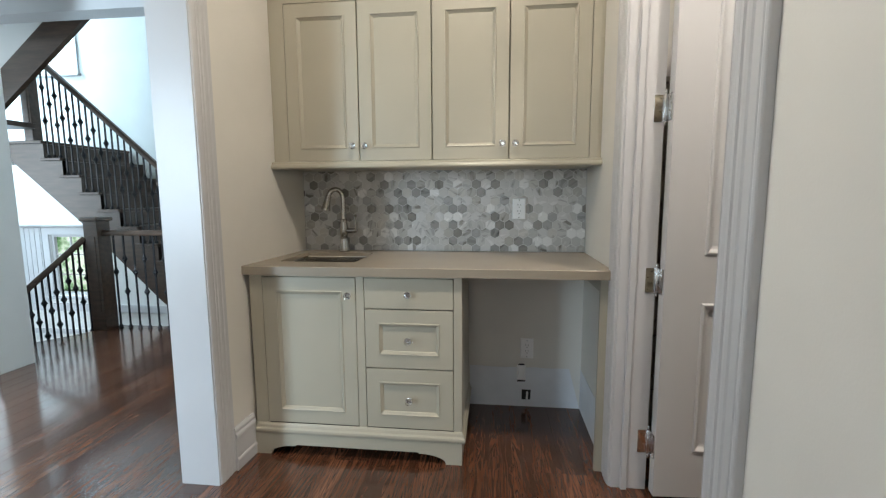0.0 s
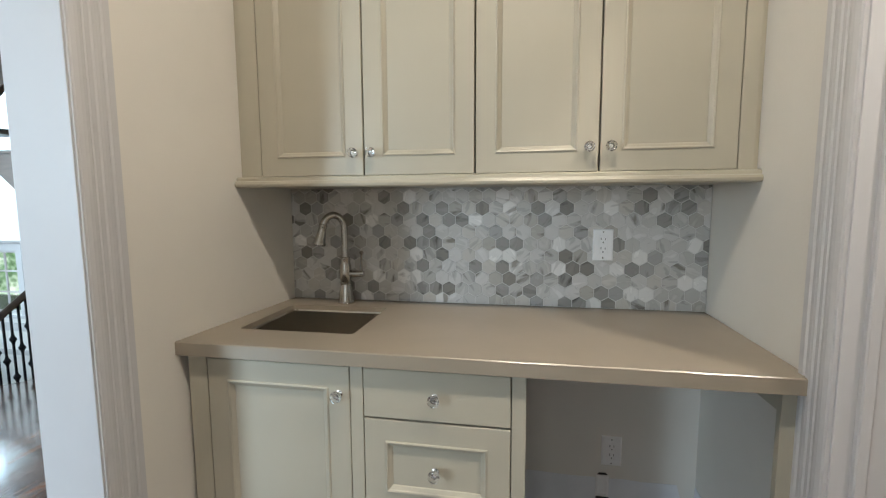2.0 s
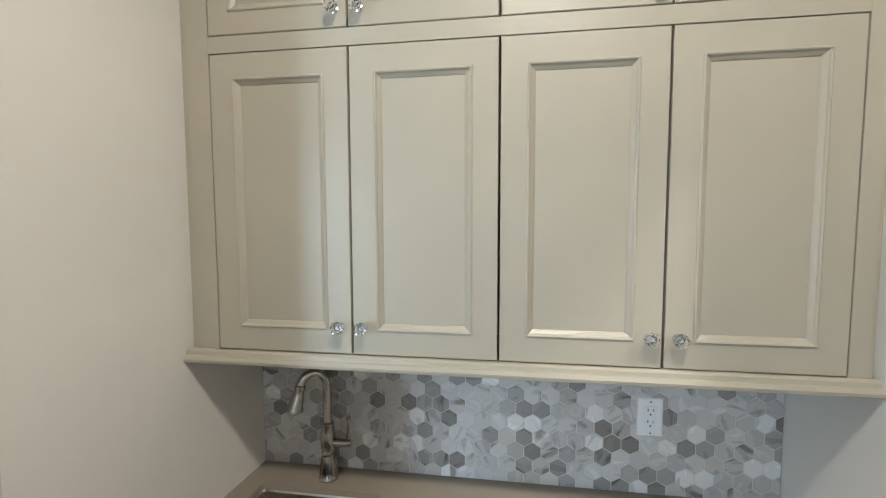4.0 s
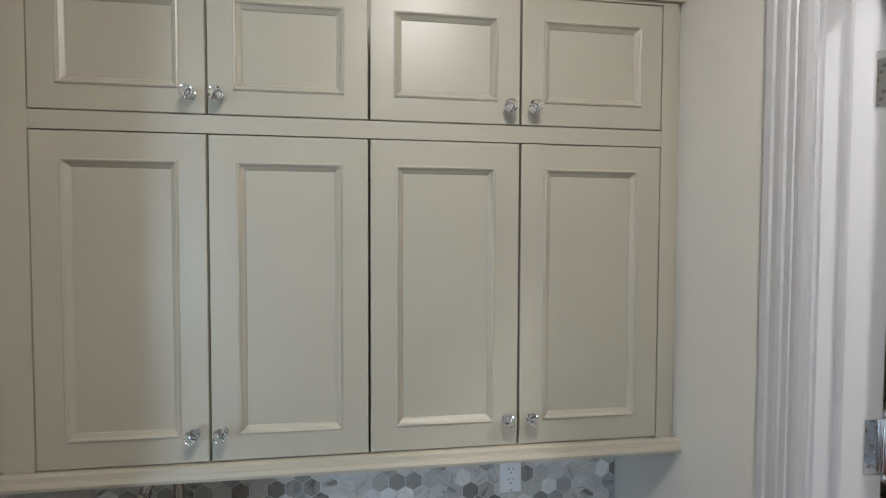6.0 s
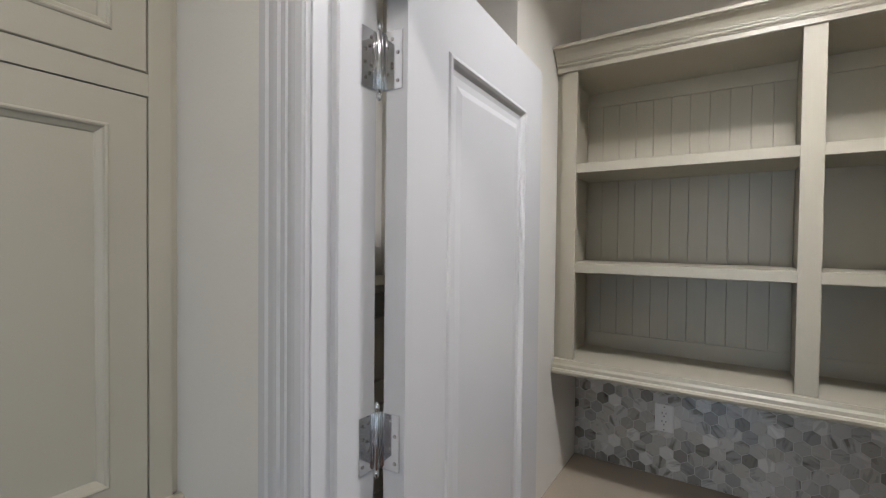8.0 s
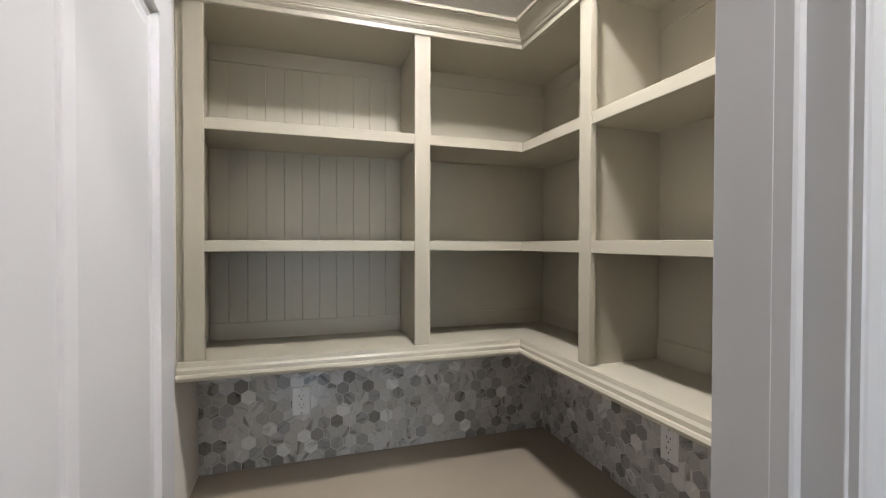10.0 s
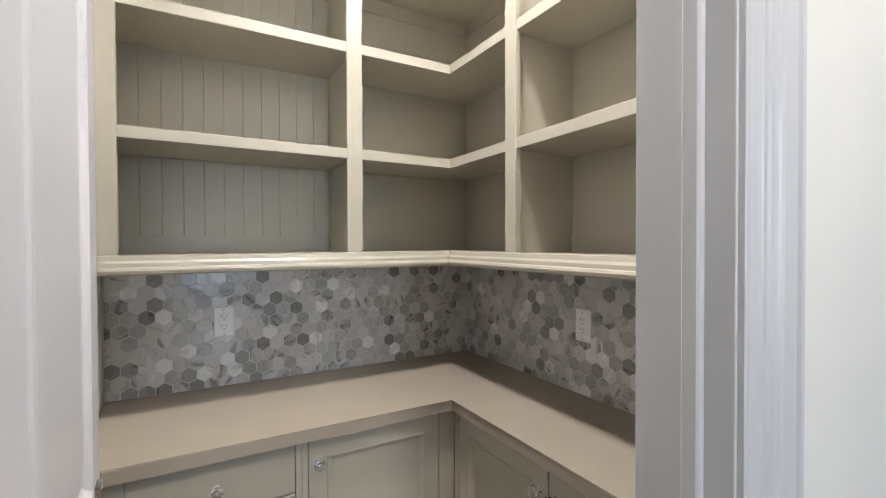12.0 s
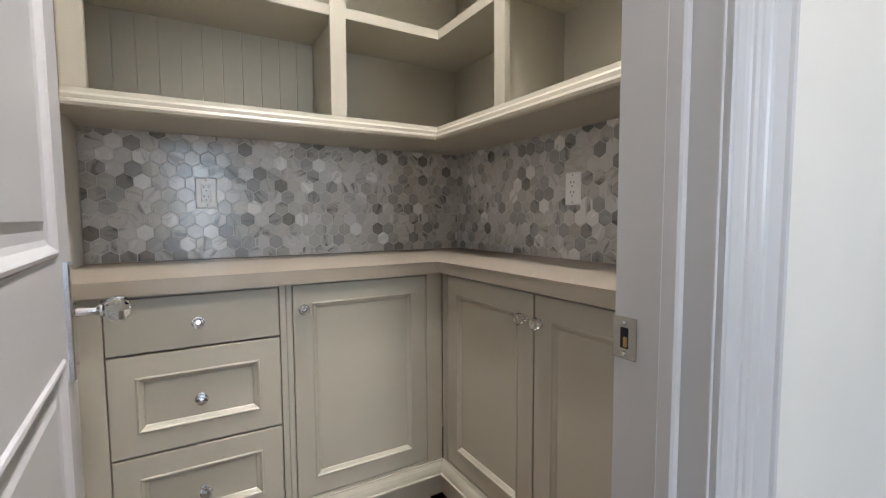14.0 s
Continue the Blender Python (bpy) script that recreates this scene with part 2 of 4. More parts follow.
def tube(points, radius, steps=12, bm=None):
    """A round bar along points; radius is one number or one for each point."""
    bm = bm or bmesh.new()
    pts = [Vector(p) for p in points]
    radii = radius if isinstance(radius, (list, tuple)) else [radius] * len(pts)
    rings = []
    for i, p in enumerate(pts):
        way = (pts[min(i + 1, len(pts) - 1)] - pts[max(i - 1, 0)]).normalized()
        a = way.orthogonal().normalized() if abs(way.y) > 0.95 else way.cross(Vector((0, 1, 0))).normalized()
        c = way.cross(a)
        rings.append([bm.verts.new(p + radii[i] * (a * math.cos(math.tau * k / steps) + c * math.sin(math.tau * k / steps))) for k in range(steps)])
    for r, q in zip(rings, rings[1:]):
        for k in range(steps):
            bm.faces.new((r[k], r[(k + 1) % steps], q[(k + 1) % steps], q[k]))
    bm.faces.new(rings[0]), bm.faces.new(rings[-1])
    return bm


def empty(name, label, category, group="", m=None, kind=""):
    ob = new(name)
    ob.empty_display_size = 0.1
    if m:
        ob.matrix_world = m
    return tagged(ob, label, category, group, kind)


def setting(name, bm, mat, label, category):
    return tagged(part(name, bm, mat), label, category, kind="structure")


# ---- structure ----
CEILING = 3.05
W_L, W_R, W_B = -1.1, 0.56, 2.53   # hall left wall, hall right wall, alcove back wall
P_IN, P_X, P_Y0, P_Y1 = 0.697, 2.19, 0.395, 1.905   # pantry: front face, far wall, side walls
J0, J1 = 1.054, 1.83   # pantry door opening
DOOR_H = 2.445

part_floor = prism([(0.68, -3.3), (0.68, 0.3), (2.28, 0.3), (2.28, 2.6), (-1.15, 2.64), (-1.15, 3.82), (-3.6, 3.82), (-3.68, 3.6), (-3.8, 3.4), (-3.97, 3.2), (-4.3, 2.98), (-4.7, 2.88), (-7, 2.88), (-7, -2.1), (-1.27, -2.1), (-1.27, -3.3)], lambda u, v, w: (u, v, w), -0.3, -0.012)
floor = setting("floor", part_floor, OAK, "dark reddish oak strip floor with satin finish", "floor")
setting("wall_north", box(W_L - 0.175, W_R + 0.125, W_B, W_B + 0.12, -0.1, CEILING), WALL, "warm off-white painted alcove back wall", "wall")
# the alcove's left wall runs slightly out of square
bm = prism([(W_L - 0.17, 1.68), (W_L, 1.68), (-1.047, W_B), (W_L - 0.17, W_B)], lambda u, v, w: (u, v, w), -0.1, CEILING)
box(W_L - 0.17, W_L, -3.3, -0.1, -0.1, CEILING, bm=bm)
box(W_L - 0.17, W_L, -0.1, 1.68, DOOR_H + 0.02, CEILING, bm=bm)
setting("wall_west", bm, WALL, "warm off-white painted hall wall with a cased opening", "wall")
bm = box(W_R, P_IN, J1 + 0.02, W_B, -0.1, CEILING)
box(W_R, P_IN, -3.3, J0 - 0.02, -0.1, CEILING, bm=bm)
box(W_R, P_IN, J0 - 0.02, J1 + 0.02, DOOR_H + 0.02, CEILING, bm=bm)
setting("wall_east", bm, WALL, "off-white painted hall wall with the pantry doorway", "wall")
setting("wall_pantry_far", box(P_X, P_X + 0.1, P_Y0 - 0.1, P_Y1 + 0.1, -0.1, CEILING), WALL, "off-white painted pantry wall", "wall")
setting("wall_pantry_side", box(P_IN, P_X, P_Y0 - 0.1, P_Y0, -0.1, CEILING), WALL, "off-white painted pantry side wall", "wall")
bm = box(1.465, P_X, P_Y1, P_Y1 + 0.7, -0.1, CEILING)
box(P_IN, 1.465, 2.48, 2.6, -0.1, CEILING, bm=bm)
setting("wall_pantry_recess", bm, WALL, "off-white painted pantry wall stepping back behind the door", "wall")
setting("ceiling", box(W_L - 0.17, P_X + 0.1, -3.3, W_B + 0.12, CEILING, CEILING + 0.1), CEIL, "plain white ceiling", "ceiling")
# end wall of the hall behind the walk, with a window opening
bm = box(W_L - 0.17, P_X, -3.3, -3.2, -0.1, 0.7)
box(W_L - 0.17, -0.95, -3.3, -3.2, 0.7, 2.7, bm=bm)
box(0.45, P_X, -3.3, -3.2, 0.7, 2.7, bm=bm)
box(W_L - 0.17, P_X, -3.3, -3.2, 2.7, CEILING, bm=bm)
setting("wall_south", bm, WALL, "off-white painted end wall with a window opening", "wall")

# doorway linings
CASING = [(0, 0), (0.012, 0), (0.0135, 0.0025), (0.0105, 0.005), (0.0135, 0.008), (0.017, 0.018), (0.0178, 0.026), (0.0168, 0.034), (0.0155, 0.0365), (0.0182, 0.039), (0.0182, 0.049), (0.0138, 0.052), (0.0138, 0.055), (0.0175, 0.059), (0.0182, 0.068), (0.0172, 0.078), (0.0135, 0.082), (0.0135, 0.085), (0.0165, 0.09), (0.019, 0.118), (0.0155, 0.122), (0.0155, 0.125), (0.0205, 0.128), (0.022, 0.133), (0.0205, 0.138), (0.017, 0.14), (0, 0.14)]
STRIP = [(0, 0), (0.01, 0), (0.013, 0.003), (0.013, 0.022), (0.01, 0.025), (0, 0.025)]


def cut(profile, width):
    """A casing profile ripped down to a width."""
    kept = [(u, v) for u, v in profile if v < width - 0.001]
    if width > profile[-1][1] - 0.001:
        return profile
    return kept + [(kept[-1][0], width), (0, width)]


def doorway(name, face, into, a, b, top, depth, label, stop=None, wide=(0.14, 0.14), flat=1.0):
    """A lined opening in a wall whose near face stands at x = face; into is the way through it."""
    ob = empty(name, label, "door frame", kind="structure")
    x1 = face + into * depth
    for n, y, s in (("jamb", a, 1), ("jamb", b, -1)):
        part(n, box(face - into * 0.004, x1, y - s * 0.02, y, 0, top, 0.0015), TRIM, ob)
    part("head_jamb", box(face - into * 0.004, x1, a - 0.02, b + 0.02, top, top + 0.02, 0.0015), TRIM, ob)
    for y, s, k in ((a, -1, wide[0]), (b, 1, wide[1])):
        part("casing", prism([(y + s * (v + 0.005), face - into * u * flat) for u, v in cut(CASING, k)], lambda u, v, w: (v, u, w), 0.002, top + 0.005 + wide[0]), TRIM, ob)
    part("head_casing", prism([(top + 0.005 + v, face - into * u * flat) for u, v in cut(CASING, wide[0])], lambda u, v, w: (v, w, u), a - 0.005, b + 0.005), TRIM, ob)
    if stop:
        for y, s in ((a, 1), (b, -1)):
            part("door_stop", prism([(stop + v, y + s * u) for u, v in STRIP], lambda u, v, w: (u, v, w), 0.001, top), TRIM, ob)
        part("door_stop", prism([(stop + v, top - u) for u, v in STRIP], lambda u, v, w: (u, w, v), a + 0.013, b - 0.013), TRIM, ob)
    return ob


frame_pantry = doorway("door_frame_1", W_R, 1, J0, J1, DOOR_H, P_IN - W_R, "white painted door frame with fluted casing", 0.594, (0.14, 0.106))
doorway("door_frame_2", W_L, -1, -0.1, 1.66, DOOR_H + 0.01, 0.17, "white cased opening towards the stair hall", None, (0.108, 0.108), 0.75)


# ---- cabinet kit ----
def ringed(w, h, rings, thick):
    """A front w wide and h high facing -y, made of nested rectangles (inset, depth)."""
    bm = bmesh.new()
    rows = []
    for inset, d in rings:
        rows.append([bm.verts.new(p) for p in ((inset, d, inset), (w - inset, d, inset), (w - inset, d, h - inset), (inset, d, h - inset))])
    back = [bm.verts.new(p) for p in ((0, thick, 0), (w, thick, 0), (w, thick, h), (0, thick, h))]
    for a, b in zip([back] + rows, rows):
        for i in range(4):
            bm.faces.new((a[i], a[(i + 1) % 4], b[(i + 1) % 4], b[i]))
    bm.faces.new(rows[-1]), bm.faces.new(back[::-1])
    return bm


def shaker(w, h, stile, thick=0.02):
    s = stile
    return ringed(w, h, [(0, 0.0015), (0.0015, 0), (s, 0), (s + 0.001, -0.0025), (s + 0.004, -0.004), (s + 0.007, -0.0025), (s + 0.009, 0.001), (s + 0.017, 0.0065), (s + 0.019, 0.009)], thick)


def slab(w, h, thick=0.02):
    return ringed(w, h, [(0, 0.0015), (0.0015, 0)], thick)


KNOB = [(0.006, 0.012), (0.008, 0.016), (0.0155, 0.02), (0.017, 0.026), (0.0155, 0.033), (0.011, 0.037), (0.005, 0.0375)]
KNOB_BASE = [(0.0105, 0), (0.0105, 0.003), (0.006, 0.005), (0.0055, 0.0125)]
TO_FRONT = pose(0, 0, 0, 90, 0, 0)


def front(cabinet, name, x, z, w, h, stile=0.0, knob=None, y=0.0):
    """A door or drawer front in a cabinet's own frame, with its knob."""
    ob = part(name, shaker(w, h, stile) if stile else slab(w, h), GREIGE, cabinet)
    ob.location = (x, y, z)
    if knob:
        m = pose(knob[0] - x, 0, knob[1] - z) @ TO_FRONT
        part("knob", lathe(KNOB, m, 8), GLASS, ob, "faceted clear glass knob")
        part("knob_base", lathe(KNOB_BASE, m, 16), CHROME, ob, "small chrome knob base", smooth=True)
    return ob


GAP = 0.0028   # shadow gap round inset fronts


def fronts(cabinet, name, x0, x1, z0, z1, stile=0.0, knob=None):
    return front(cabinet, name, x0 + GAP, z0 + GAP, x1 - x0 - 2 * GAP, z1 - z0 - 2 * GAP, stile, knob)


def carcass(cabinet, x0, x1, z0, z1, depth, stiles, rails):
    """A hollow body with the members of its face frame flush with the fronts."""
    t = 0.016
    u = [(x0, z0), (x1, z0), (x1, z1), (x1 - t, z1), (x1 - t, z0 + t), (x0 + t, z0 + t), (x0 + t, z1), (x0, z1)]
    part("body", prism(u, lambda a, b, w: (a, w, b), 0.021, depth), GREIGE, cabinet)
    part("back_board", box(x0 + t, x1 - t, depth - 0.012, depth, z0 + t, z1), GREIGE, cabinet)
    for a, b in stiles:
        part("stile", box(a, b, 0, 0.021, z0, z1, 0.001), GREIGE, cabinet)
    for a, b, lo, hi in rails:
        part("rail", box(a, b, 0.0004, 0.021, lo, hi), GREIGE, cabinet)


def arch_skirt(x0, x1, top, foot, curve, lift, thick, bm=None):
    """A furniture base board with bracket feet at both ends."""
    pts = [(x0, 0), (x0 + foot, 0)]
    for i in range(9):
        a = math.pi / 2 * i / 8
        pts.append((x0 + foot + curve * (1 - math.cos(a)), 0.006 + (lift - 0.012) * math.sin(a)))
    pts += [(x0 + foot + curve + 0.001, lift), (x1 - foot - curve - 0.001, lift)]
    for i in range(8, -1, -1):
        a = math.pi / 2 * i / 8
        pts.append((x1 - foot - curve * (1 - math.cos(a)), 0.006 + (lift - 0.012) * math.sin(a)))
    pts += [(x1 - foot, 0), (x1, 0), (x1, top), (x0, top)]
    return prism(pts, lambda u, v, w: (u, w, v), -0.012, thick, bm=bm)


BASE_TOP = [(0, 0), (0.014, 0), (0.018, 0.012), (0.017, 0.022), (0.011, 0.03), (0.008, 0.042), (0.003, 0.05), (0, 0.05)]
PLINTH_TOP = [(0, 0), (0.021, 0), (0.024, 0.003), (0.024, 0.007), (0.0215, 0.0095), (0.019, 0.0105), (0.0185, 0.013), (0.0165, 0.022), (0.012, 0.034), (0.0065, 0.043), (0.0045, 0.0465), (0.0045, 0.05), (0, 0.051)]
LIGHT_RAIL = [(0, 0), (0.018, 0), (0.026, 0.004), (0.028, 0.012), (0.024, 0.02), (0.018, 0.022), (0.017, 0.032), (0.01, 0.036), (0, 0.036)]
PANTRY_RAIL = [(0, 0), (0.018, 0), (0.026, 0.005), (0.028, 0.014), (0.024, 0.022), (0.019, 0.024), (0.018, 0.036), (0.012, 0.044), (0.009, 0.058), (0, 0.06)]
CROWN = [(0, 0), (0.007, 0), (0.008, 0.001), (0.008, 0.0185), (0.0115, 0.019), (0.0115, 0.0225), (0.0155, 0.024), (0.0185, 0.029), (0.0175, 0.0345), (0.0215, 0.0355), (0.0215, 0.0395), (0.024, 0.042), (0.0285, 0.051), (0.036, 0.0605), (0.046, 0.0685), (0.0545, 0.073), (0.0545, 0.0765), (0.061, 0.0775), (0.062, 0.089), (0.06, 0.09), (0, 0.09)]

# ---- wet bar ----
B_Y = 1.925
bar = empty("base_cabinet", "greige painted bar base cabinet with one door and three drawers", "cabinet", m=pose(0, B_Y, 0))
carcass(bar, -1.066, -0.08, 0.15, 0.874, 0.58, [(-1.066, -1.006), (-0.559, -0.523), (-0.115, -0.08)], [(-1.006, -0.559, 0.866, 0.874), (-0.523, -0.115, 0.866, 0.874)])
part("skirt", arch_skirt(-1.072, -0.078, 0.108, 0.075, 0.125, 0.052, 0.012), GREIGE, bar, "arched furniture base")
part("base_moulding", moulding([(u, v + 0.106) for u, v in BASE_TOP], [(-1.066, 0, 0), (-0.08, 0, 0), (-0.08, 0.55, 0)], -1), GREIGE, bar)
part("end_panel", box(-0.08, -0.0785, 0.0, 0.55, 0.0, 0.874), GREIGE, bar)
# The shade under the arch is put into this board's near-black colour.
part("toe_shade", box(-1.066, -0.09, 0.1, 0.115, 0.0, 0.15), DARK, bar, "recessed board coloured near-black as the shade under the arch")
fronts(bar, "door", -1.006, -0.559, 0.156, 0.866, 0.062, (-0.592, 0.785))
fronts(bar, "drawer", -0.523, -0.115, 0.722, 0.866, 0, (-0.319, 0.794))
fronts(bar, "drawer", -0.523, -0.115, 0.445, 0.722, 0.06, (-0.319, 0.583))
fronts(bar, "drawer", -0.523, -0.115, 0.156, 0.445, 0.06, (-0.319, 0.3))
filler = part("support_panel", box(0.512, W_R - 0.001, 1.935, 1.955, 0.0, 0.874, 0.001, bm=box(0.53, W_R - 0.001, 1.955, 2.52, 0.80, 0.874)), GREIGE)
tagged(filler, "narrow greige panel under the counter end", "panel")

# worktop with an undermount sink opening
SX0, SX1, SY0, SY1 = -0.985, -0.6, 2.055, 2.4


def worktop_with_hole(x0, x1, y0, y1, z0, z1, hx0, hx1, hy0, hy1, r):
    bm = bmesh.new()
    outer = [(x0, y0), (x1, y0), (x1, y1), (x0, y1)]
    inner = []
    for cx, cy, a0 in ((hx0 + r, hy0 + r, 180), (hx1 - r, hy0 + r, 270), (hx1 - r, hy1 - r, 0), (hx0 + r, hy1 - r, 90)):
        inner += [(cx + r * math.cos(radians(a0 + k * 22.5)), cy + r * math.sin(radians(a0 + k * 22.5))) for k in range(5)]
    rows = {}
    c = 0.003
    for z, ins in ((z0, 0.0), (z1 - c, 0.0), (z1, c)):
        o = [bm.verts.new((x + (ins if x == x0 else -ins), y + (ins if y == y0 else -ins), z)) for x, y in outer]
        i = [bm.verts.new((x, y, z)) for x, y in inner]
        rows[z] = (o, i)
    zs = list(rows)
    for a, b in zip(zs, zs[1:]):
        for k in range(4):
            bm.faces.new((rows[a][0][k], rows[a][0][(k + 1) % 4], rows[b][0][(k + 1) % 4], rows[b][0][k]))
        for k in range(20):
            bm.faces.new((rows[a][1][k], rows[a][1][(k + 1) % 20], rows[b][1][(k + 1) % 20], rows[b][1][k]))
    for z in (z0, z1):
        o, i = rows[z]
        for q in range(4):
            for k in range(4):
                bm.faces.new((o[q], i[q * 5 + k], i[q * 5 + k + 1]))
            bm.faces.new((o[q], i[q * 5 + 4], i[(q * 5 + 5) % 20], o[(q + 1) % 4]))
    return bm


CT_Y = 1.9
tagged(part("bar_worktop", worktop_with_hole(W_L + 0.001, W_R - 0.002, CT_Y, W_B - 0.001, 0.875, 0.915, SX0, SX1, SY0, SY1, 0.012), QUARTZ), "taupe quartz worktop with a sink cut-out", "countertop")

sink = empty("sink", "square undermount stainless steel bar sink", "sink", m=pose(0, 0, 0))


def basin(x0, x1, y0, y1, top, depth, r):
    bm = bmesh.new()
    rings = []
    for ins, z in ((-0.0005, top), (0.001, top), (0.004, top - 0.006), (0.008, top - depth + 0.03), (0.016, top - depth + 0.009), (0.034, top - depth)):
        ring = []
        for cx, cy, a0 in ((x0 + r, y0 + r, 180), (x1 - r, y0 + r, 270), (x1 - r, y1 - r, 0), (x0 + r, y1 - r, 90)):
            for k in range(5):
                a = radians(a0 + k * 22.5)
                ring.append(bm.verts.new((cx + (r - min(ins, r * 0.8)) * math.cos(a) - max(0, ins - r * 0.8) * math.copysign(1, math.cos(a + 0.01) if k in (0, 4) else math.cos(a)), cy + (r - min(ins, r * 0.8)) * math.sin(a) - max(0, ins - r * 0.8) * math.copysign(1, math.sin(a)), z)))
        rings.append(ring)
    for a, b in zip(rings, rings[1:]):
        for k in range(20):
            bm.faces.new((a[k], a[(k + 1) % 20], b[(k + 1) % 20], b[k]))
    bm.faces.new(rings[-1])
    return bm


part("bowl", basin(SX0, SX1, SY0, SY1, 0.897, 0.205, 0.011), STEEL, sink)
part("drain", lathe([(0.045, 0.6925), (0.045, 0.6945), (0.04, 0.6955), (0.03, 0.693), (0.004, 0.693)], pose((SX0 + SX1) / 2, (SY0 + SY1) / 2, 0), 24), CHROME, sink, "round chrome drain", smooth=True)

faucet = empty("faucet", "brushed nickel pull-down bar tap with side lever", "tap", m=pose(-0.79, 2.46, 0.915))
part("base", lathe([(0.032, 0), (0.032, 0.004), (0.029, 0.008), (0.027, 0.03), (0.023, 0.06), (0.02, 0.075), (0.022, 0.078), (0.022, 0.083), (0.019, 0.086)], None, 24), NICKEL, faucet, smooth=True)
flutes = bmesh.new()
for k in range(16):
    a = math.tau * k / 16
    tube([(0.0285 * math.cos(a), 0.0285 * math.sin(a), 0.012), (0.0262 * math.cos(a), 0.0262 * math.sin(a), 0.035), (0.0205 * math.cos(a), 0.0205 * math.sin(a), 0.072)], [0.0019, 0.0017, 0.0013], 6, flutes)
part("fluting", flutes, NICKEL, faucet, smooth=True)
part("column", lathe([(0.019, 0.086), (0.023, 0.1), (0.0245, 0.125), (0.022, 0.15), (0.0185, 0.172), (0.02, 0.176), (0.02, 0.182), (0.0165, 0.186)], None, 24), NICKEL, faucet, smooth=True)
neck = [(0, 0, 0.185), (0, 0, 0.27)] + [(-0.035 * (1 - math.cos(radians(a))), -0.035 * (1 - math.cos(radians(a))) * 0.6, 0.3 + 0.052 * math.sin(radians(a))) for a in range(0, 166, 11)]
part("neck", tube(neck, 0.0135, 16), NICKEL, faucet, smooth=True)
part("spray_head", lathe([(0.0135, 0.006), (0.0165, 0.002), (0.0165, -0.006), (0.015, -0.01), (0.0165, -0.025), (0.022, -0.062), (0.0255, -0.069), (0.0255, -0.077), (0.02, -0.08)], pose(-0.069, -0.041, 0.312, -6, 13, 0), 20), NICKEL, faucet, smooth=True)
lever = part("lever", tube([(0.018, 0, 0.118), (0.06, 0, 0.119), (0.077, 0, 0.121)], [0.014, 0.013, 0.0115], 14), NICKEL, faucet, smooth=True)
part("lever_arm", tube([(0.066, 0, 0.125), (0.068, -0.003, 0.165), (0.071, -0.006, 0.196), (0.071, -0.006, 0.2), (0.071, -0.006, 0.206), (0.071, -0.006, 0.212)], [0.0055, 0.0042, 0.004, 0.0075, 0.0085, 0.004], 10), NICKEL, lever, smooth=True)

# wall cabinets: four tall doors with four short doors above
U_Y = 2.215
upper = empty("wall_cabinet", "greige painted wall cabinet with two rows of panelled doors", "cabinet", m=pose(0, U_Y, 0))
XS = [-0.982, -0.611, -0.245, 0.127, 0.504]
carcass(upper, -1.045, 0.545, 1.372, 2.56, W_B - U_Y - 0.002, [(-1.045, -0.982), (0.504, 0.545)], [(-0.982, 0.504, 1.372, 1.402), (-0.982, 0.504, 2.166, 2.207), (-0.982, 0.504, 2.528, 2.56)])
for side in ((-1.073, -1.045), (0.545, 0.5595)):
    part("scribe_strip", box(*side, 0.012, 0.03, 1.40, 2.56), GREIGE, upper)
part("light_rail", moulding([(u, v + 1.367) for u, v in LIGHT_RAIL], [(-1.074, 0, 0), (W_R - 0.001, 0, 0)], -1), GREIGE, upper)
part("crown", moulding([(u, v + 2.536) for u, v in CROWN], [(-1.074, 0, 0), (W_R - 0.001, 0, 0)], -1), GREIGE, upper)
for i in range(4):
    kx = XS[i + 1] - 0.031 if i % 2 == 0 else XS[i] + 0.03
    fronts(upper, "door", XS[i], XS[i + 1], 1.402, 2.166, 0.06, (kx, 1.476))
    fronts(upper, "door", XS[i], XS[i + 1], 2.207, 2.528, 0.055, (kx, 2.25))


def outlet(name, label, m):
    """A double socket: plate facing -y, centred on its frame."""
    ob = empty(name, label, "wall outlet", "wall outlets", m)
    part("cover_plate", ringed(0.074, 0.118, [(0, 0.001), (0.003, -0.003), (0.006, -0.004)], 0.004), PLASTIC, ob).location = (-0.037, 0, -0.059)
    insert = part("insert", ringed(0.034, 0.068, [(0, -0.0035), (0.0005, -0.0055), (0.003, -0.006), (0.0036, -0.0052)], 0.0), PLASTIC, ob)
    insert.location = (-0.017, 0, -0.034)
    for z in (0.0165, 0.0515):
        holes = box(0.0085, 0.0108, -0.0062, -0.005, z + 0.001, z + 0.009)
        box(0.0232, 0.0252, -0.0062, -0.005, z + 0.001, z + 0.008, bm=holes)
        box(0.015, 0.019, -0.0062, -0.005, z - 0.0105, z - 0.006, bm=holes)
        part("slot", holes, DARK, insert, "dark slots")
    for z in (-0.048, 0.048):
        part("screw", lathe([(0.003, 0), (0.003, 0.001), (0.001, 0.0015)], pose(0, -0.004, z) @ TO_FRONT, 8), CHROME, ob)
    return ob


TILE_Y = W_B - 0.009
outlet("wall_outlet", "white duplex outlet on the marble backsplash", pose(0.197, TILE_Y, 1.155))
outlet("wall_outlet", "white duplex outlet in the empty appliance bay", pose(0.254, W_B - 0.004, 0.352))
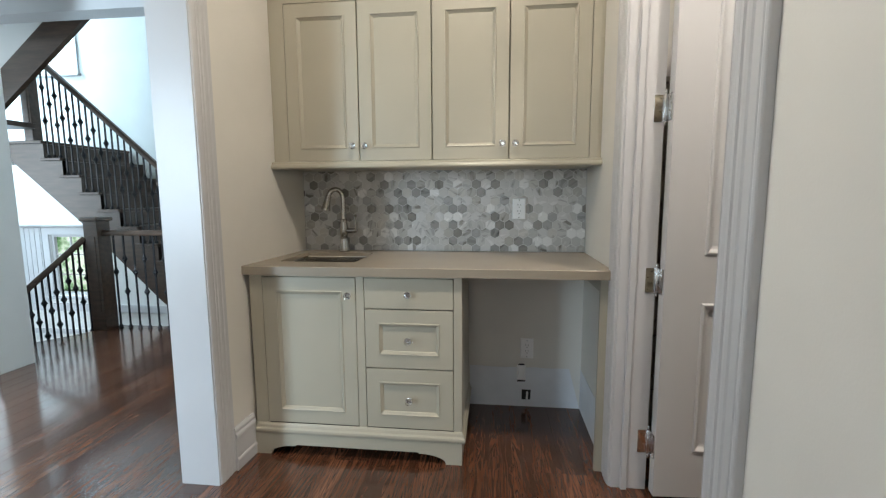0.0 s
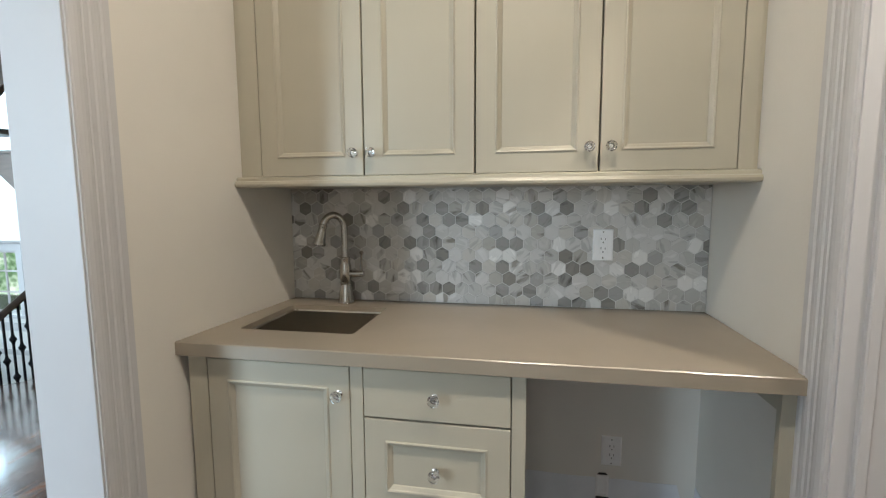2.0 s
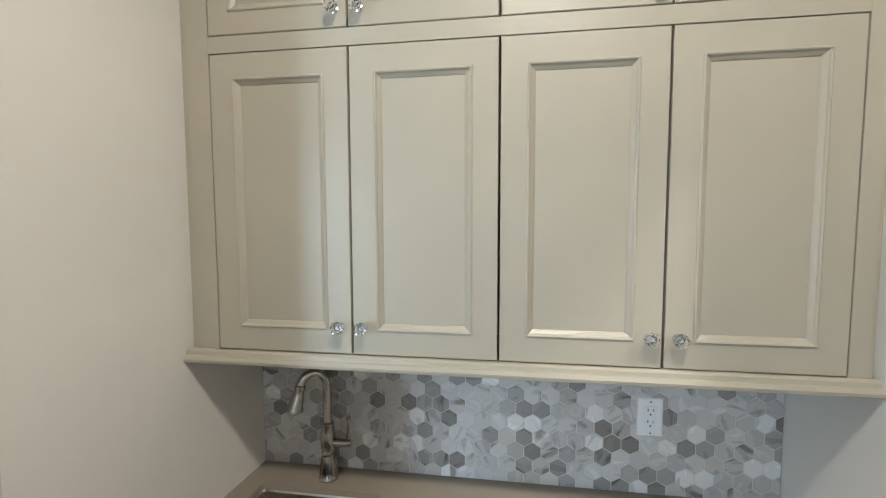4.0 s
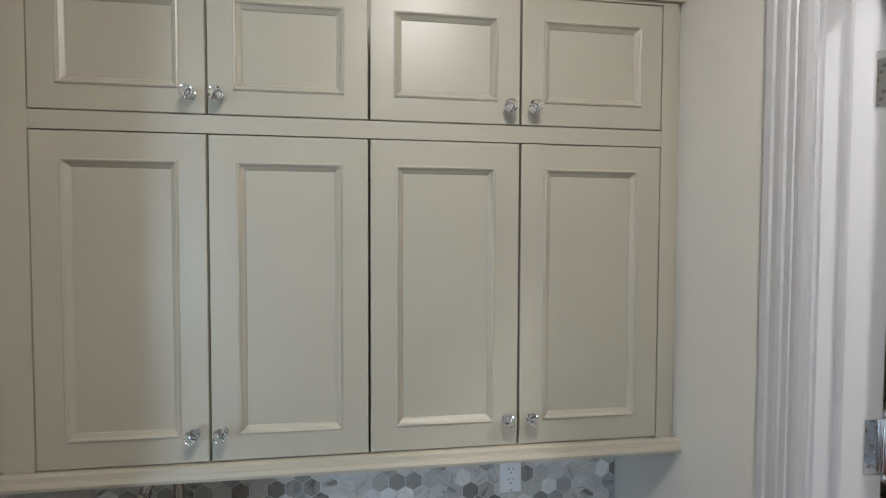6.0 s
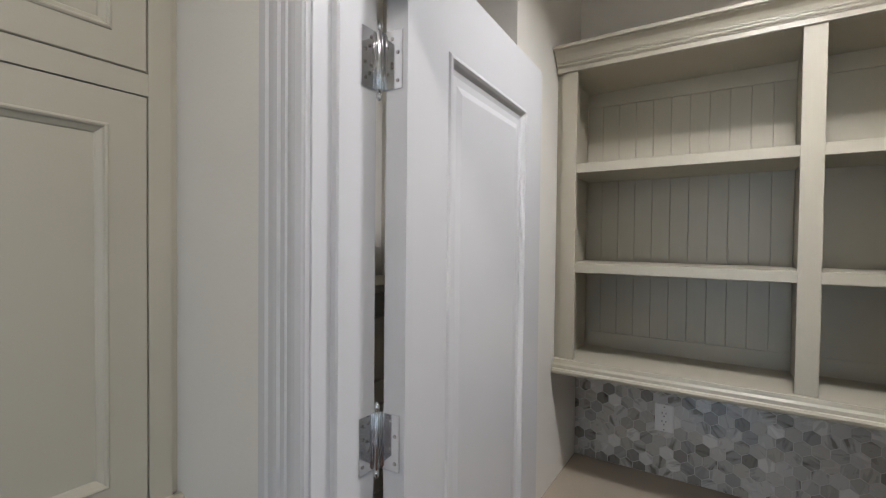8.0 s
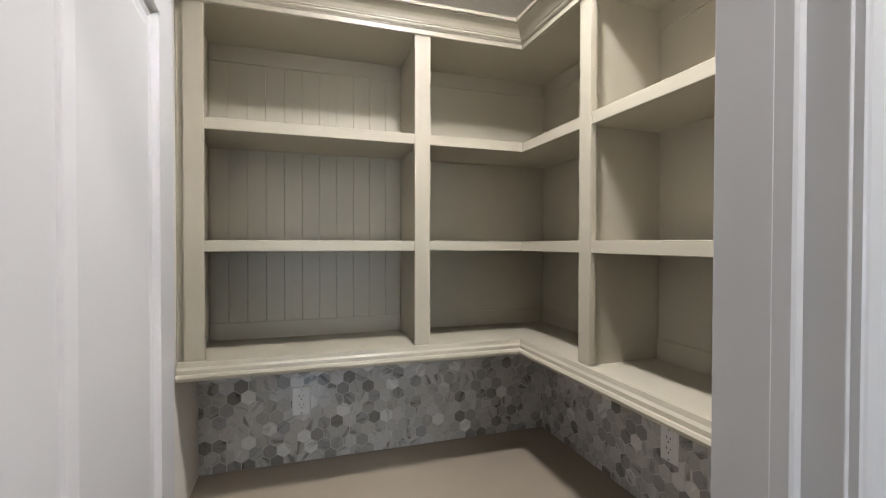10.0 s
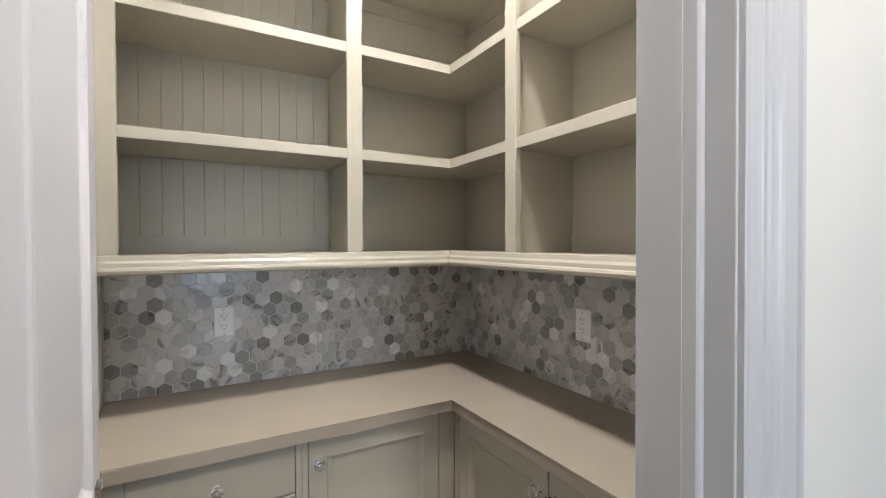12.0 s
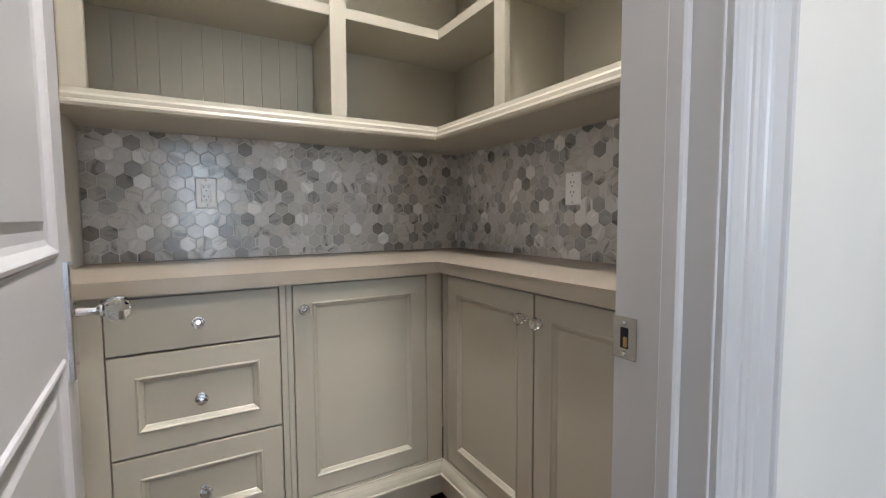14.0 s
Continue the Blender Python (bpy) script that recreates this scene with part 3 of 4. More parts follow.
# unfinished wall in the appliance bay
edge = [(-0.075 + 0.0633 * k, 0.236 + random.uniform(-0.004, 0.005)) for k in range(11)]
bare = part("bare_plaster_strip", prism([(-0.075, 0.0), (W_R - 0.002, 0.0)] + [(u, v) for u, v in reversed(edge) if u < W_R - 0.003], lambda u, v, w: (u, w, v), W_B - 0.0025, W_B - 0.0005), BARE)
tagged(bare, "unpainted bluish-white plaster strip along the bay", "plaster patch", kind="structure")
bare2 = part("bare_plaster_strip", box(W_R - 0.0025, W_R - 0.0005, 1.96, W_B - 0.003, 0.0, 0.236), BARE)
tagged(bare2, "unpainted bluish-white plaster strip along the bay", "plaster patch", kind="structure")
jack = empty("cable_box", "open low-voltage cable box with white inner frame", "cable box", m=pose(0.224, W_B - 0.003, 0.205))
part("box_frame", ringed(0.05, 0.09, [(0, 0), (0.003, -0.004), (0.009, -0.004), (0.011, 0.0)], 0.001), PLASTIC, jack).location = (-0.025, 0, -0.045)
part("ragged_cut", prism([(-0.02, 0.045), (0.02, 0.046), (0.012, 0.055), (-0.013, 0.054)], lambda u, v, w: (u, w, v), -0.001, 0.0005), DARK, jack, "dark ragged cut-out")
part("ragged_cut", prism([(-0.024, -0.055), (0.022, -0.053), (0.026, -0.046), (-0.022, -0.045)], lambda u, v, w: (u, w, v), -0.001, 0.0005), DARK, jack, "dark ragged cut-out")
hole = empty("pipe_opening", "small dark square hole with a pale pipe stub", "wall opening", m=pose(0.254, W_B - 0.003, 0.072))
part("opening", prism([(-0.026, -0.03), (0.024, -0.028), (0.026, 0.03), (-0.025, 0.031)], lambda u, v, w: (u, w, v), -0.001, 0.0005), DARK, hole)
part("pipe_stub", tube([(0.004, -0.002, -0.026), (0.006, -0.006, 0.02)], 0.006, 8), PLASTIC, hole)


# ---- pantry ----
# frames of the two wings: local x along the run, -y faces the room
FAR = pose(1.632, 0, 0, 0, 0, -90)     # local x runs towards -y
SIDE = pose(0, 0.81, 0, 0, 0, 180)     # local x runs towards -x
pb = empty("drawer_cabinet", "greige painted pantry drawer cabinet with three drawers", "cabinet", m=FAR)
carcass(pb, -1.903, -1.35, 0.15, 0.874, 0.55, [(-1.903, -1.79), (-1.367, -1.35)], [(-1.79, -1.367, 0.866, 0.874), (-1.79, -1.367, 0.15, 0.19)])
fronts(pb, "drawer", -1.79, -1.367, 0.718, 0.866, 0, (-1.58, 0.79))
fronts(pb, "drawer", -1.79, -1.367, 0.446, 0.718, 0.058, (-1.58, 0.58))
fronts(pb, "drawer", -1.79, -1.367, 0.19, 0.446, 0.058, (-1.58, 0.316))
pc = empty("corner_cabinet", "greige painted pantry cabinet with one panelled door", "cabinet", m=FAR)
carcass(pc, -1.349, -0.812, 0.15, 0.874, 0.55, [(-1.349, -1.332), (-0.874, -0.812)], [(-1.332, -0.874, 0.868, 0.874), (-1.332, -0.874, 0.15, 0.19)])
fronts(pc, "door", -1.332, -0.874, 0.19, 0.868, 0.055, (-1.302, 0.795))
ps = empty("double_cabinet", "greige painted pantry cabinet with a pair of panelled doors", "cabinet", m=SIDE)
carcass(ps, -1.63, -0.699, 0.15, 0.874, 0.405, [(-1.63, -1.598), (-0.71, -0.699)], [(-1.598, -0.71, 0.868, 0.874), (-1.598, -0.71, 0.15, 0.19)])
fronts(ps, "door", -1.598, -1.146, 0.19, 0.868, 0.06, (-1.178, 0.795))
fronts(ps, "door", -1.146, -0.71, 0.19, 0.868, 0.06, (-1.114, 0.795))
plinth = empty("cabinet_plinth", "greige furniture base with moulded top along both runs", "plinth")
part("plinth_moulding", moulding([(u, v + 0.13) for u, v in PLINTH_TOP], [(1.632, 1.903, 0), (1.632, 0.81, 0), (0.699, 0.81, 0)], -1), GREIGE, plinth)
part("plinth_board", moulding([(0, 0.06), (0.012, 0.06), (0.012, 0.132), (0, 0.132)], [(1.632, 1.903, 0), (1.632, 0.81, 0), (0.699, 0.81, 0)], -1), GREIGE, plinth)
for a, b in ((1.02, 0.87), (1.903, 1.78)):
    part("bracket_foot", box(1.62, 1.65, b, a, 0, 0.06, 0.001), GREIGE, plinth)
part("bracket_foot", box(0.70, 0.8, 0.79, 0.822, 0, 0.06, 0.001), GREIGE, plinth)
# Near-black strip painted in place of the shade below the plinth.
part("toe_shade", moulding([(-0.09, 0), (-0.1, 0), (-0.1, 0.15), (-0.09, 0.15)], [(1.632, 1.903, 0), (1.632, 0.81, 0), (0.699, 0.81, 0)], -1), DARK, plinth, "recessed strip coloured near-black as the shade below the plinth")
top = prism([(1.603, 1.904), (1.603, 0.837), (0.698, 0.837), (0.698, P_Y0 + 0.001), (P_X - 0.001, P_Y0 + 0.001), (P_X - 0.001, 1.904)], lambda u, v, w: (u, v, w), 0.875, 0.915)
bmesh.ops.bevel(top, geom=[e for e in top.edges if abs(e.verts[0].co.z - e.verts[1].co.z) < 1e-5 and e.verts[0].co.z > 0.9], offset=0.003, segments=2, affect="EDGES")
tagged(part("pantry_worktop", top, QUARTZ), "L-shaped taupe quartz pantry worktop", "countertop")

# open shelving above, one L-shaped built-in unit
S_X, S_Y = 1.862, 0.69
unit = empty("open_shelving", "greige painted L-shaped open shelving with beadboard back", "shelving")
S_Z0, S_Z1 = 1.378, 2.575
for a, b in ((1.881, 1.822), (1.13, 1.071)):
    part("stile", box(S_X, S_X + 0.022, b, a, 1.436, S_Z1, 0.0015), GREIGE, unit)
part("stile", box(1.43, 1.487, S_Y - 0.022, S_Y, 1.436, S_Z1, 0.0015), GREIGE, unit)
part("stile", box(0.70, 0.76, S_Y - 0.022, S_Y, 1.436, S_Z1, 0.0015), GREIGE, unit)
part("scribe_strip", box(S_X + 0.014, S_X + 0.03, 1.881, 1.9035, 1.42, S_Z1), GREIGE, unit)
BACK = P_X - 0.012


def ell(z0, z1, ins, depth_x=BACK, depth_y=P_Y0 + 0.012):
    bm = prism([(S_X + ins, 1.9), (S_X + ins, S_Y - ins), (0.699, S_Y - ins), (0.699, depth_y), (depth_x, depth_y), (depth_x, 1.9)], lambda u, v, w: (u, v, w), z0, z1)
    return bm


part("bottom_board", ell(1.38, 1.434, -0.001, P_X - 0.002, P_Y0 + 0.002), GREIGE, unit)
part("top_board", ell(S_Z1 - 0.001, S_Z1 + 0.088, 0.001, P_X - 0.002, P_Y0 + 0.002), GREIGE, unit)


def shelf(poly, z):
    bm = prism(poly, lambda u, v, w: (u, v, w), z, z + 0.038)
    bmesh.ops.bevel(bm, geom=list(bm.edges), offset=0.0015, segments=1, affect="EDGES")
    part("shelf", bm, GREIGE, unit)


for z in (1.784, 2.177):
    shelf([(S_X + 0.004, 1.86), (S_X + 0.004, 1.111), (BACK, 1.111), (BACK, 1.86)], z)
    shelf([(S_X + 0.004, 1.09), (S_X + 0.004, S_Y - 0.004), (1.468, S_Y - 0.004), (1.468, P_Y0 + 0.012), (BACK, P_Y0 + 0.012), (BACK, 1.09)], z)
    shelf([(1.449, S_Y - 0.004), (0.72, S_Y - 0.004), (0.72, P_Y0 + 0.012), (1.449, P_Y0 + 0.012)], z)
for y in (1.862, 1.091):
    part("divider", box(S_X + 0.02, BACK, y, y + 0.02, 1.434, S_Z1), GREIGE, unit)
part("divider", box(1.449, 1.468, P_Y0 + 0.012, S_Y - 0.02, 1.434, S_Z1), GREIGE, unit)
part("divider", box(0.7, 0.72, P_Y0 + 0.012, S_Y - 0.02, 1.434, S_Z1), GREIGE, unit)
# beadboard: tongued boards with fine grooves
n = 11
bw = (1.862 - 1.111) / n
for i in range(n):
    y0 = 1.111 + i * bw
    out = [(y0, 0), (y0 + bw, 0), (y0 + bw, 0.007), (y0 + bw - 0.0014, 0.0095), (y0 + 0.0014, 0.0095), (y0, 0.007)]
    part("beadboard", prism(out, lambda u, v, w: (P_X - 0.002 - v, u, w), 1.434, S_Z1), GREIGE, unit)
part("back_panel", box(P_X - 0.011, P_X - 0.002, P_Y0 + 0.003, 1.091, 1.434, S_Z1), GREIGE, unit)
part("back_panel", box(0.72, P_X - 0.012, P_Y0 + 0.002, P_Y0 + 0.011, 1.434, S_Z1), GREIGE, unit)
for z0, z1 in ((1.434, 1.5), (2.51, S_Z1)):
    for a, b in ((1.111, 1.862), (P_Y0 + 0.02, 1.091)):
        part("back_rail", box(BACK - 0.006, BACK, a, b, z0, z1, 0.001), GREIGE, unit)
    for a, b in ((0.72, 1.449), (1.468, BACK - 0.006)):
        part("back_rail", box(a, b, P_Y0 + 0.011, P_Y0 + 0.018, z0, z1, 0.001), GREIGE, unit)
part("light_rail", moulding([(u, v + 1.376) for u, v in PANTRY_RAIL], [(S_X, 1.9, 0), (S_X, S_Y, 0), (0.699, S_Y, 0)], -1), GREIGE, unit)
part("crown", moulding([(u, v + S_Z1) for u, v in CROWN], [(S_X, 1.9, 0), (S_X, S_Y, 0), (0.699, S_Y, 0)], -1), GREIGE, unit)
PT_X, PT_Y = P_X - 0.009, P_Y0 + 0.009
outlet("wall_outlet", "white duplex outlet on the pantry backsplash", pose(PT_X, 1.526, 1.165, 0, 0, -90))
outlet("wall_outlet", "white duplex outlet on the pantry backsplash", pose(1.40, PT_Y, 1.168, 0, 0, 180))
# tall drawer chest in the recess behind the door
chest = empty("recess_cabinet", "greige painted cabinet standing behind the door", "cabinet", m=pose(0, 2.24, 0))
carcass(chest, 0.70, 1.46, 0.0, 1.74, 0.238, [(0.70, 0.74), (1.42, 1.46)], [])
part("top", box(0.7, 1.463, -0.015, 0.238, 1.74, 1.765, 0.003), GREIGE, chest)
for i in range(6):
    fronts(chest, "drawer", 0.74, 1.42, 1.66 - 0.28 * i, 1.738 - 0.28 * i)
    fronts(chest, "drawer", 0.74, 1.42, max(0.02, 1.46 - 0.28 * i), 1.66 - 0.28 * i)

# ---- pantry door, standing open ----
door = empty("door_1", "white two-panel interior door standing open", "door", m=pose(0.706, 1.816, 0, 0, 0, 3.0))
DW, DT = 0.733, 0.045


def leaf(w, t, z0, z1, panels, stile):
    """A door leaf: face towards -y with sunk panels."""
    bm = bmesh.new()
    xs = [0, stile, w - stile, w]
    zs = [z0] + [v for p in panels for v in p] + [z1]
    grid = [[bm.verts.new((x, -t, z)) for x in xs] for z in zs]
    for r in range(len(zs) - 1):
        for c in range(3):
            if c == 1 and r % 2 == 1:
                a, b, lo, hi = xs[1], xs[2], zs[r], zs[r + 1]
                prev = [grid[r][1], grid[r][2], grid[r + 1][2], grid[r + 1][1]]
                for ins, d in ((0.004, -0.004), (0.01, -0.005), (0.016, -0.001), (0.024, 0.006), (0.034, 0.009), (0.05, 0.009), (0.066, 0.004)):
                    ring = [bm.verts.new(p) for p in ((a + ins, -t + d, lo + ins), (b - ins, -t + d, lo + ins), (b - ins, -t + d, hi - ins), (a + ins, -t + d, hi - ins))]
                    for i in range(4):
                        bm.faces.new((prev[i], prev[(i + 1) % 4], ring[(i + 1) % 4], ring[i]))
                    prev = ring
                bm.faces.new(prev)
            else:
                bm.faces.new((grid[r][c], grid[r][c + 1], grid[r + 1][c + 1], grid[r + 1][c]))
    back = [[bm.verts.new((x, 0, z)) for x in (0, w)] for z in (z0, z1)]
    bm.faces.new((back[0][0], back[0][1], back[1][1], back[1][0]))
    bm.faces.new([grid[0][c] for c in range(4)] + [back[0][1], back[0][0]])
    bm.faces.new([grid[-1][c] for c in range(4)] + [back[1][1], back[1][0]])
    bm.faces.new([grid[r][0] for r in range(len(zs))] + [back[1][0], back[0][0]])
    bm.faces.new([grid[r][3] for r in range(len(zs))] + [back[1][1], back[0][1]])
    return bm


part("leaf", leaf(DW, DT, 0.012, 2.432, [(0.205, 0.815), (1.0, 2.278)], 0.141), TRIM, door)
plate = part("handle_plate", ringed(0.045, 0.235, [(0, 0.0), (0.001, -0.007), (0.004, -0.0095), (0.008, -0.011)], 0.0), CHROME, door, "tall polished chrome back plate")
plate.location = (0.645, -DT, 0.752)
part("handle_stem", lathe([(0.016, 0), (0.016, 0.004), (0.0095, 0.008), (0.0085, 0.04), (0.014, 0.046), (0.014, 0.05)], pose(0.667, -DT - 0.005, 0.885) @ TO_FRONT, 16), CHROME, door, smooth=True)
part("handle_knob", lathe([(0.011, 0.05), (0.014, 0.054), (0.023, 0.061), (0.0265, 0.073), (0.025, 0.086), (0.016, 0.094), (0.006, 0.096)], pose(0.667, -DT - 0.005, 0.885) @ TO_FRONT, 8), GLASS, door, "faceted clear glass door knob")
for z in (0.215, 0.892, 1.553, 2.215):
    h = part("hinge", tube([(-0.008, 0.009, z - 0.052), (-0.008, 0.009, z - 0.048), (-0.008, 0.009, z + 0.048), (-0.008, 0.009, z + 0.052)], [0.005, 0.0075, 0.0075, 0.005], 10), CHROME, door, "polished chrome butt hinge", smooth=True)
    part("hinge_leaf", box(-0.0025, 0.0, -0.036, 0.008, z - 0.05, z + 0.05, 0.0008), CHROME, h)
    screws = bmesh.new()
    for dy, dz in ((-0.026, -0.036), (-0.014, -0.012), (-0.026, 0.012), (-0.014, 0.036)):
        lathe([(0.0036, 0), (0.003, 0.0012), (0.001, 0.0013)], pose(-0.0025, dy, z + dz) @ pose(0, 0, 0, 0, -90, 0), 8, screws)
    part("screws", screws, NICKEL, h)
    part("hinge_finial", lathe([(0.003, 0), (0.0055, 0.004), (0.0055, 0.01), (0.002, 0.016)], pose(-0.008, 0.009, z + 0.052), 10), CHROME, h, smooth=True)
    part("hinge_finial", lathe([(0.002, -0.016), (0.0055, -0.01), (0.0055, -0.004), (0.003, 0)], pose(-0.008, 0.009, z - 0.052), 10), CHROME, h, smooth=True)
    jl = part("jamb_leaf", box(P_IN - 0.04, P_IN - 0.001, J1 - 0.0025, J1, z - 0.05, z + 0.05, 0.0008), CHROME, frame_pantry, "polished chrome hinge leaf")
    screws = bmesh.new()
    for dx, dz in ((0.012, -0.036), (0.026, -0.012), (0.012, 0.012), (0.026, 0.036)):
        lathe([(0.0036, 0), (0.003, 0.0012), (0.001, 0.0013)], pose(P_IN - 0.043 + dx, J1 - 0.0025, z + dz) @ TO_FRONT, 8, screws)
    part("screws", screws, NICKEL, jl)
strike = part("strike_plate", box(P_IN - 0.038, P_IN + 0.001, J0, J0 + 0.002, 0.862, 0.924, 0.0006), NICKEL, frame_pantry, "nickel strike plate")
part("latch_hole", box(P_IN - 0.025, P_IN - 0.012, J0 + 0.0015, J0 + 0.0026, 0.878, 0.908), DARK, strike)
part("latch_tongue", box(P_IN - 0.024, P_IN - 0.018, J0 + 0.002, J0 + 0.0042, 0.88, 0.895, 0.0008), material("worn brass", (0.55, 0.38, 0.18), 0.3, 1.0), strike, "brass edge inside the latch hole")
for z in (0.87, 0.916):
    part("screw", lathe([(0.0036, 0), (0.003, 0.0012), (0.001, 0.0013)], pose(P_IN - 0.0185, J0 + 0.002, z) @ pose(0, 0, 0, -90, 0, 0), 8), CHROME, strike)

# baseboards
BASEB = [(0, 0), (0.016, 0), (0.017, 0.04), (0.02, 0.045), (0.018, 0.055), (0.014, 0.06), (0.014, 0.15), (0.02, 0.156), (0.018, 0.168), (0.012, 0.176), (0.014, 0.188), (0.008, 0.2), (0, 0.202)]
for path, side in (([(W_L + 0.007, 1.77, 0), (W_L + 0.016, 1.915, 0)], -1), ([(W_R, -3.2, 0), (W_R, J0 - 0.146, 0)], 1), ([(W_L, -3.2, 0), (W_L, -0.23, 0)], -1)):
    setting("baseboard", moulding(BASEB, path, side), TRIM, "tall white moulded baseboard", "baseboard")
setting("baseboard", moulding(BASEB, [(1.465, 2.2, 0), (1.465, 1.905, 0), (1.6, 1.905, 0)], 1), TRIM, "tall white moulded baseboard", "baseboard")


def downlight(x, y, watts, colour, spread=180, r=0.075, z=CEILING):
    ob = empty("ceiling_light", "small round recessed ceiling light with white trim", "ceiling light", "ceiling lights", pose(x, y, z))
    part("trim_ring", lathe([(r + 0.02, -0.001), (r + 0.02, -0.006), (r, -0.008), (r - 0.004, -0.002)], None, 24), TRIM, ob)
    part("lens", lathe([(r - 0.004, -0.002), (r - 0.004, -0.003), (0.01, -0.0032)], None, 24), glow("warm lamp lens", colour, 6), ob)
    data = bpy.data.lights.new("lamp", "AREA")
    data.shape, data.size, data.energy, data.color, data.spread = "DISK", r * 2, watts, colour, radians(spread)
    lamp = new("lamp", data)
    lamp.matrix_world = pose(x, y, z - 0.012)
    return ob


downlight(-0.05, 1.1, 37, WARM)
# Weak fill light added behind the walk, where no fitting is seen.
downlight(-0.3, -1.2, 2.5, WARM)
downlight(1.2, 1.14, 34, (1.0, 0.96, 0.91), 148)


# ---- stair hall ----
F_X0, F_X1, F_Y1, F_TOP = -7.0, W_L - 0.17, 5.4, 5.6
FAR_Y = 5.3
setting("wall_foyer_east", box(F_X1, F_X1 + 0.12, W_B + 0.12, FAR_Y, -1.6, F_TOP), WALLW, "white painted stair hall wall", "wall")
# Unseen wall closing the foyer, its opening made for the added foyer lamp.
bm = box(F_X0, -3.3, -2.1, -2.0, -0.1, 0.6)
box(F_X0, -4.2, -2.1, -2.0, 0.6, 2.5, bm=bm)
box(-2.2, F_X1, -2.1, -2.0, -0.1, 2.5, bm=bm)
box(-3.3, -2.2, -2.1, -2.0, -0.1, 0.6, bm=bm)
box(F_X0, F_X1, -2.1, -2.0, 2.5, 3.0, bm=bm)
setting("wall_foyer_south", bm, WALLW, "unseen white painted foyer wall with an opening for an added lamp", "wall")
# The opening from y 0.9 to 2.9 is invented for the west lamp.
bm = box(F_X0 - 0.1, F_X0, -2.1, 0.9, -1.6, F_TOP)
box(F_X0 - 0.1, F_X0, 2.9, 3.7, -1.6, F_TOP, bm=bm)
box(F_X0 - 0.1, F_X0, 0.9, 2.9, -1.6, 0.55, bm=bm)
box(F_X0 - 0.1, F_X0, 0.9, 2.9, 2.45, F_TOP, bm=bm)
box(F_X0 - 0.1, F_X0, 3.7, FAR_Y, -1.6, 2.0, bm=bm)
box(F_X0 - 0.1, F_X0, 3.7, FAR_Y, 4.4, F_TOP, bm=bm)
setting("wall_foyer_west", bm, WALLW, "white painted stairwell wall with a tall window opening", "wall")
setting("ceiling_foyer", box(F_X0, F_X1, -2.1, 3.48, 2.86, 3.0), CEIL, "plain white foyer ceiling", "ceiling")
setting("trim_stairwell", box(F_X0, F_X1, 3.48, 3.66, 2.745, 3.0, 0.004), TRIM, "white beam along the stairwell edge", "beam")
setting("wall_stair_upper", box(F_X0, F_X1, 3.6, 3.66, 3.0, F_TOP), WALLW, "white painted wall above the stairwell edge", "wall")
setting("ceiling_stairwell", box(F_X0, F_X1, 3.5, FAR_Y + 0.1, F_TOP, F_TOP + 0.1), CEIL, "plain white stairwell ceiling", "ceiling")
setting("floor_lower", box(F_X0, F_X1, 2.8, FAR_Y + 0.1, -1.7, -1.6), OAK, "dark oak lower landing", "floor")
setting("wall_lower", box(F_X0, F_X1, 2.7, 2.8, -1.6, -0.3), WALLW, "white painted lower stair wall", "wall")

# far wall with three window openings
WINDOWS = [(-6.92, -6.39, -0.08, 0.74), (-5.86, -5.33, -0.08, 0.74), (-6.1, -5.2, 2.81, 4.6)]
bm = box(F_X0, F_X1, FAR_Y, FAR_Y + 0.1, -1.6, -0.08)
for a, b in ((F_X0, -6.92), (-6.39, -5.86), (-5.33, F_X1)):
    box(a, b, FAR_Y, FAR_Y + 0.1, -0.08, 0.74, bm=bm)
box(F_X0, F_X1, FAR_Y, FAR_Y + 0.1, 0.74, 2.81, bm=bm)
for a, b in ((F_X0, -6.1), (-5.2, F_X1)):
    box(a, b, FAR_Y, FAR_Y + 0.1, 2.81, 4.6, bm=bm)
box(F_X0, F_X1, FAR_Y, FAR_Y + 0.1, 4.6, F_TOP, bm=bm)
setting("wall_far", bm, WALLW, "white painted far stairwell wall", "wall")
